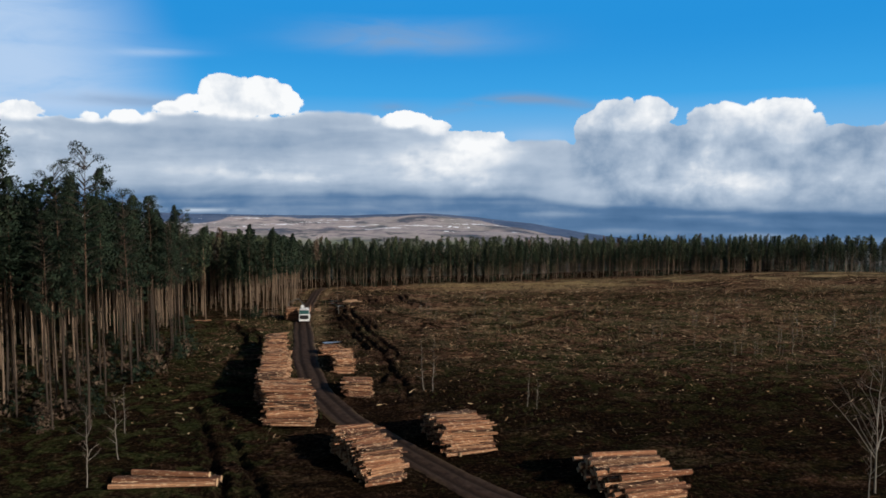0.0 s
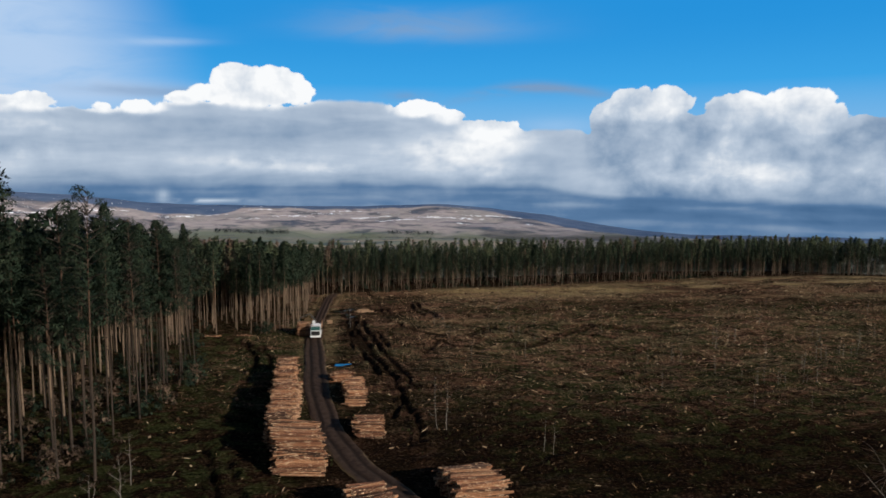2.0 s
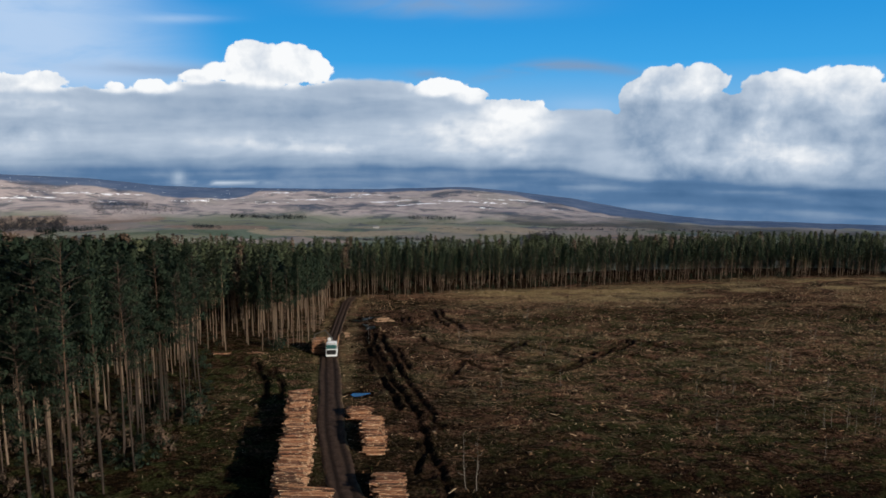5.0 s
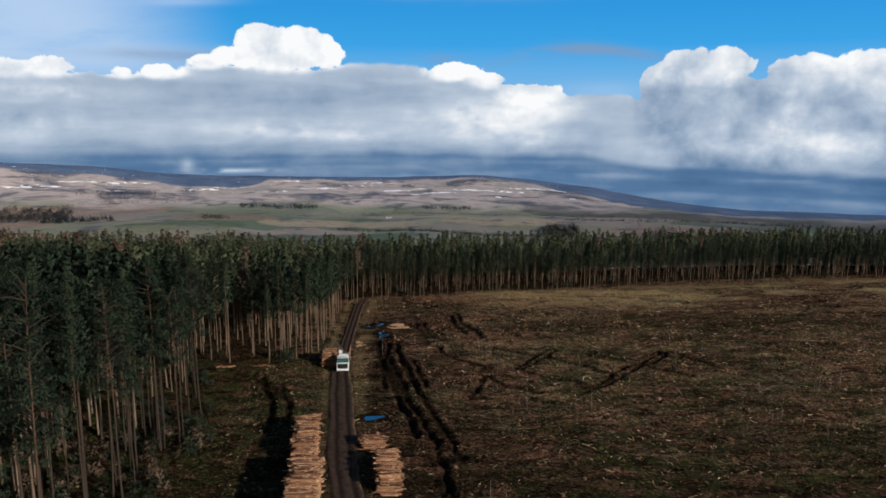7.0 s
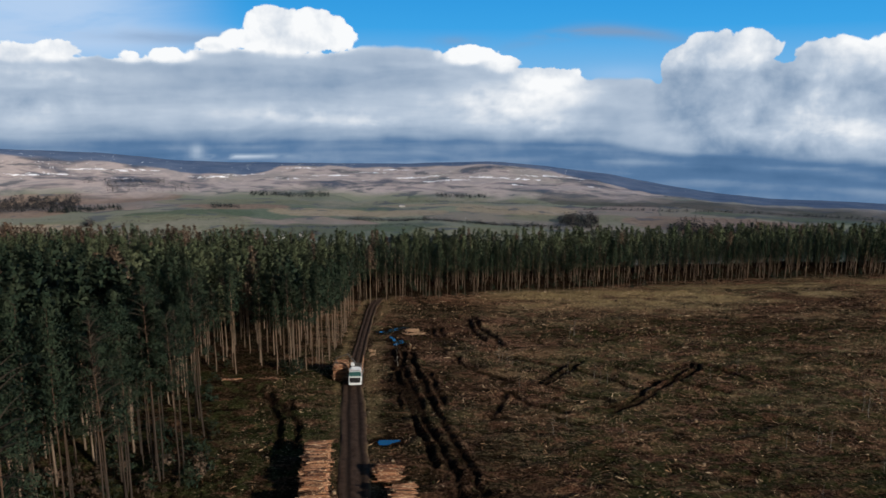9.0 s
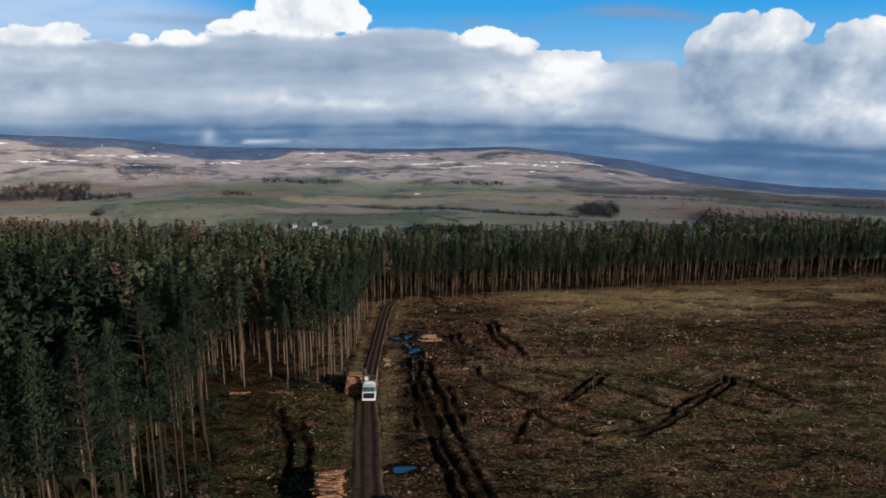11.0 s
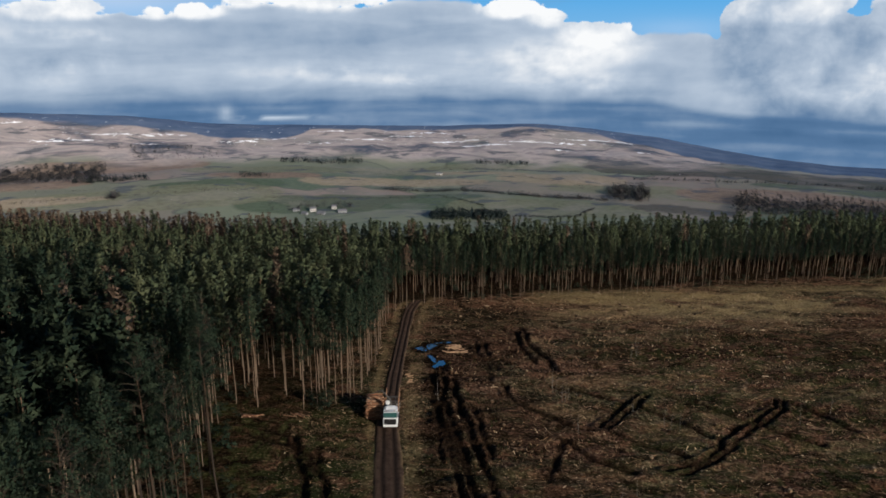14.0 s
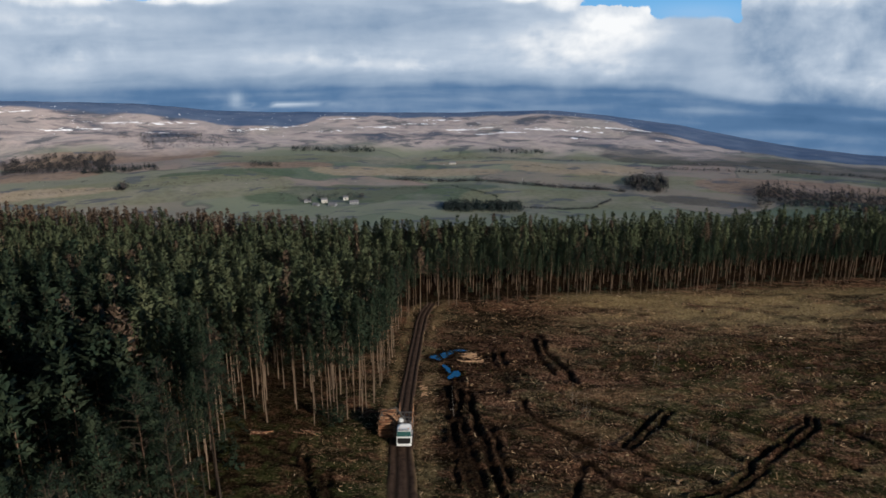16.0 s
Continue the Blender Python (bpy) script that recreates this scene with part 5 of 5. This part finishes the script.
def build_saplings():
    rng = np.random.default_rng(71)
    models = []
    for limbs, spread, twigs in ((9, 0.16, 4), (12, 0.20, 5), (6, 0.10, 3), (20, 0.34, 8)):
        a, b = bare_tree(rng, limbs, spread, twigs)
        models.append((mesh_of("trunk", *a, [M_BIRCH], smooth=True), mesh_of("crown", b[0], b[1], [M_BIRCH, M_TWIG], b[2])))
    x, y = clear_sites(rng, 55, (-4, 118, 120, 222))
    spots = [(px, py, rng.uniform(2.2, 4.6), rng.integers(3)) for px, py in zip(x, y)]
    for cx, cy in ((60, 171), (57, 140), (61, 141), (67, 142), (88, 165), (-3, 189), (14, 181), (65, 175), (85, 179), (46, 157), (-5, 193), (11, 211), (78, 160), (84, 163), (92, 172), (99, 170), (105, 177), (70, 151), (96, 158)):
        spots += [(cx + rng.normal(0, 1.0), cy + rng.normal(0, 0.8), rng.uniform(3.0, 5.2), rng.integers(3)) for _ in range(3)]
    spots += [(-3, 116, 8.5, 2), (-1.5, 115.5, 8, 0), (12.5, 106, 5.5, 2), (13.8, 105.5, 5, 0), (-38, 84, 8, 1), (-41, 93, 7, 0), (-37.5, 76, 9, 1), (-26.5, 186, 6, 2)]
    spots += [(46, 76.5, 14.5, 3), (52, 80, 11, 3), (43, 72, 9, 1), (62, 92, 8, 1)]
    for px, py, h, k in spots:
        big = h > 9
        t = thing("birch" if big else "birch_sapling", "bare pale birch with thin drooping twigs" if big else "thin bare pale sapling on the felled ground", "tree",
                  pose(px, py, float(ground_height(px, py)), rz=rng.uniform(0, 360)), "bare birches" if big else "bare saplings")
        for me in models[k]:
            ob = new(me.name, me)
            ob.parent, ob.scale = t, (h, h, h)


build_saplings()


# ---- far woods, hedges and farms ----
def far_clump(name, label, u0, u1, r0, r1, n, height, mat, seed, category="wood"):
    rng = np.random.default_rng(seed)
    u, k = rng.uniform(u0, u1, n), rng.random(n)
    r = r0 + (r1 - r0) * k
    plant_far(name, label, u, r, height, mat, rng, category)


def plant_far(name, label, u, r, height, mat, rng, category):
    n = len(u)
    x, y = polar(u, r)
    z = hill_height(u, r)
    nv, nf, nq, _ = scots(rng, 5, 9, 0.05, 0.30, 0.30)
    h = height * rng.uniform(0.55, 1.2, n)
    v = nv[None] * np.stack([h, h, h], 1)[:, None] + np.stack([x, y, z], 1)[:, None]
    f = nf[None] + (np.arange(n) * len(nv))[:, None, None]
    me = mesh_of(name, v.reshape(-1, 3), f.reshape(-1, 3), [mat])
    me.normals_split_custom_set_from_vertices(np.tile(nq, (n, 1)).tolist())
    tagged(new(name, me), label, category, kind="stuff")


def hedge_line(label, line, n, height, mat, seed):
    """Hedge or row of trees along a bent line over the far slopes."""
    rng = np.random.default_rng(seed)
    p = np.array(line, float)
    at = np.concatenate([[0], np.cumsum(np.hypot(*np.diff(p, axis=0).T))])
    q = np.sort(rng.uniform(0, at[-1], n))
    u, r = np.interp(q, at, p[:, 0]) + rng.normal(0, 0.5, n), np.interp(q, at, p[:, 1]) + rng.normal(0, 0.35, n)
    plant_far("far_hedge", label, u, r, height, mat, rng, "hedge")


M_FAR = needle_material("far_trees", (0.012, 0.020, 0.022), (0.020, 0.030, 0.030), (0.034, 0.043, 0.040))
M_FARB = needle_material("far_bare_trees", (0.030, 0.031, 0.035), (0.045, 0.045, 0.048), (0.072, 0.068, 0.066))
far_clump("far_wood", "dark conifer plantation among green fields", -72, -25, 345, 352, 240, 3.4, M_FAR, 81)
far_clump("far_wood", "brown bare wood on the far slope", -318, -262, 400, 420, 420, 2.6, M_FARB, 82)
far_clump("far_wood", "dark wood on the far slope", -280, -240, 397, 402, 120, 2.0, M_FAR, 83)
far_clump("far_wood", "clump of bare trees at a field corner", 38, 62, 373, 390, 150, 3.0, M_FARB, 84)
hedge_line("line of bare hedgerow trees", [(-106, 383.5), (-32, 377), (38, 372.5)], 300, 1.9, M_FARB, 85)
far_clump("far_hedge", "thin hedge between fields", -170, -80, 372, 373, 120, 0.8, M_FARB, 86, "hedge")
far_clump("far_wood", "bare trees behind the wood edge", 112, 240, 366, 384, 420, 4.0, M_FARB, 87)
far_clump("far_wood", "small dark clump on the far slope", -188, -170, 394, 399, 60, 1.7, M_FAR, 88)
far_clump("far_wood", "shelter belt below the moor", -164, -114, 419, 424, 220, 1.5, M_FAR, 89)
far_clump("far_wood", "shelter belt below the moor", -44, -10, 419, 423, 130, 1.2, M_FAR, 90)
hedge_line("line of dark hedgerow trees", [(53, 402), (110, 404), (174, 411), (240, 414)], 240, 1.2, M_FAR, 91)
hedge_line("dark hedge between fields", [(-67, 374), (-39, 362.5), (-39, 353)], 130, 0.7, M_FAR, 95)
hedge_line("dark hedge curving round a field", [(-39, 352.5), (2, 347.5), (19, 350.5), (30, 361.5)], 200, 1.0, M_FARB, 96)
hedge_line("thin hedge beside the farm", [(-175, 366), (-120, 373), (-67, 374)], 120, 0.6, M_FAR, 97)
hedge_line("thin hedge over a field", [(-20, 401), (8, 393), (24, 389)], 70, 0.6, M_FARB, 98)
hedge_line("thin hedge over a field", [(-310, 391), (-235, 389), (-190, 392)], 130, 0.6, M_FARB, 99)
far_clump("far_tree", "bare round tree in a field", -263, -257, 378, 381, 9, 3.4, M_FARB, 100, "tree")
far_clump("far_wood", "scattered trees round the farm", -172, -120, 360, 366, 40, 2.0, M_FARB, 101)
far_clump("far_wood", "dark patches of wood below the moor", -250, -200, 424, 436, 110, 1.5, M_FARB, 102)
far_clump("far_wood", "dark strip of trees on the moor", -260, -215, 434, 438, 120, 1.3, M_FAR, 92)
far_clump("far_hedge", "dark hedge along a field", -60, 120, 410, 412, 200, 0.7, M_FAR, 93, "hedge")
far_clump("far_hedge", "dark hedge along a field", -330, -180, 380, 382, 150, 0.7, M_FARB, 94, "hedge")

M_ROOF = plain("slate_roof", (0.13, 0.13, 0.145), 0.7)
M_RENDER = plain("white_render", (0.46, 0.45, 0.43), 0.8, var=0.1)
M_SHED = plain("grey_sheeting", (0.22, 0.235, 0.25), 0.6)


def far_house(u, r, size, turn, wall, label):
    x, y = polar(u, r)
    w, d, h = size
    t = thing("farm_building", label, "farm building", pose(float(x), float(y), float(hill_height(u, r)) - 0.3, rz=turn), "far farm")
    part("wall", made((box, (0, 0, h / 2), (w, d, h))), wall, t)
    bm = bmesh.new()
    a = [bm.verts.new(p) for p in ((-w * 0.54, -d * 0.58, h), (w * 0.54, -d * 0.58, h), (w * 0.54, d * 0.58, h), (-w * 0.54, d * 0.58, h), (-w * 0.54, 0, h + d * 0.42), (w * 0.54, 0, h + d * 0.42))]
    for q in ((0, 1, 5, 4), (2, 3, 4, 5), (1, 2, 5), (3, 0, 4), (3, 2, 1, 0)):
        bm.faces.new([a[i] for i in q])
    part("roof", bm, M_ROOF, t)
    for i in range(3):
        part("window", made((box, ((i - 1) * w * 0.28, -d * 0.5, h * 0.55), (w * 0.10, 0.06, h * 0.28))), M_GLASS, t)
    part("door", made((box, (w * 0.12, -d * 0.5, h * 0.25), (w * 0.08, 0.06, h * 0.5))), M_CHASSIS, t)


for u, r, size, turn, wall, label in ((-145, 360, (2.6, 1.7, 1.6), 25, M_RENDER, "white farmhouse with a slate roof"), (-140, 355, (3.6, 1.8, 1.0), -12, M_SHED, "long grey farm shed with slate roof"),
                                      (-150, 356, (2.8, 1.6, 1.0), -20, M_SHED, "grey farm shed beside the farmhouse"), (-132, 362, (2.2, 1.6, 1.5), 15, M_RENDER, "white farm cottage with slate roof"),
                                      (-127, 357, (3.8, 1.8, 1.1), 22, M_SHED, "long grey barn beside the farm"), (-66, 404, (3.0, 1.4, 1.0), 0, M_RENDER, "small white cottage on the far slope"), (-155, 361, (3.0, 1.6, 0.9), 20, M_SHED, "low grey farm shed by fields")):
    far_house(u, r, size, turn, wall, label)
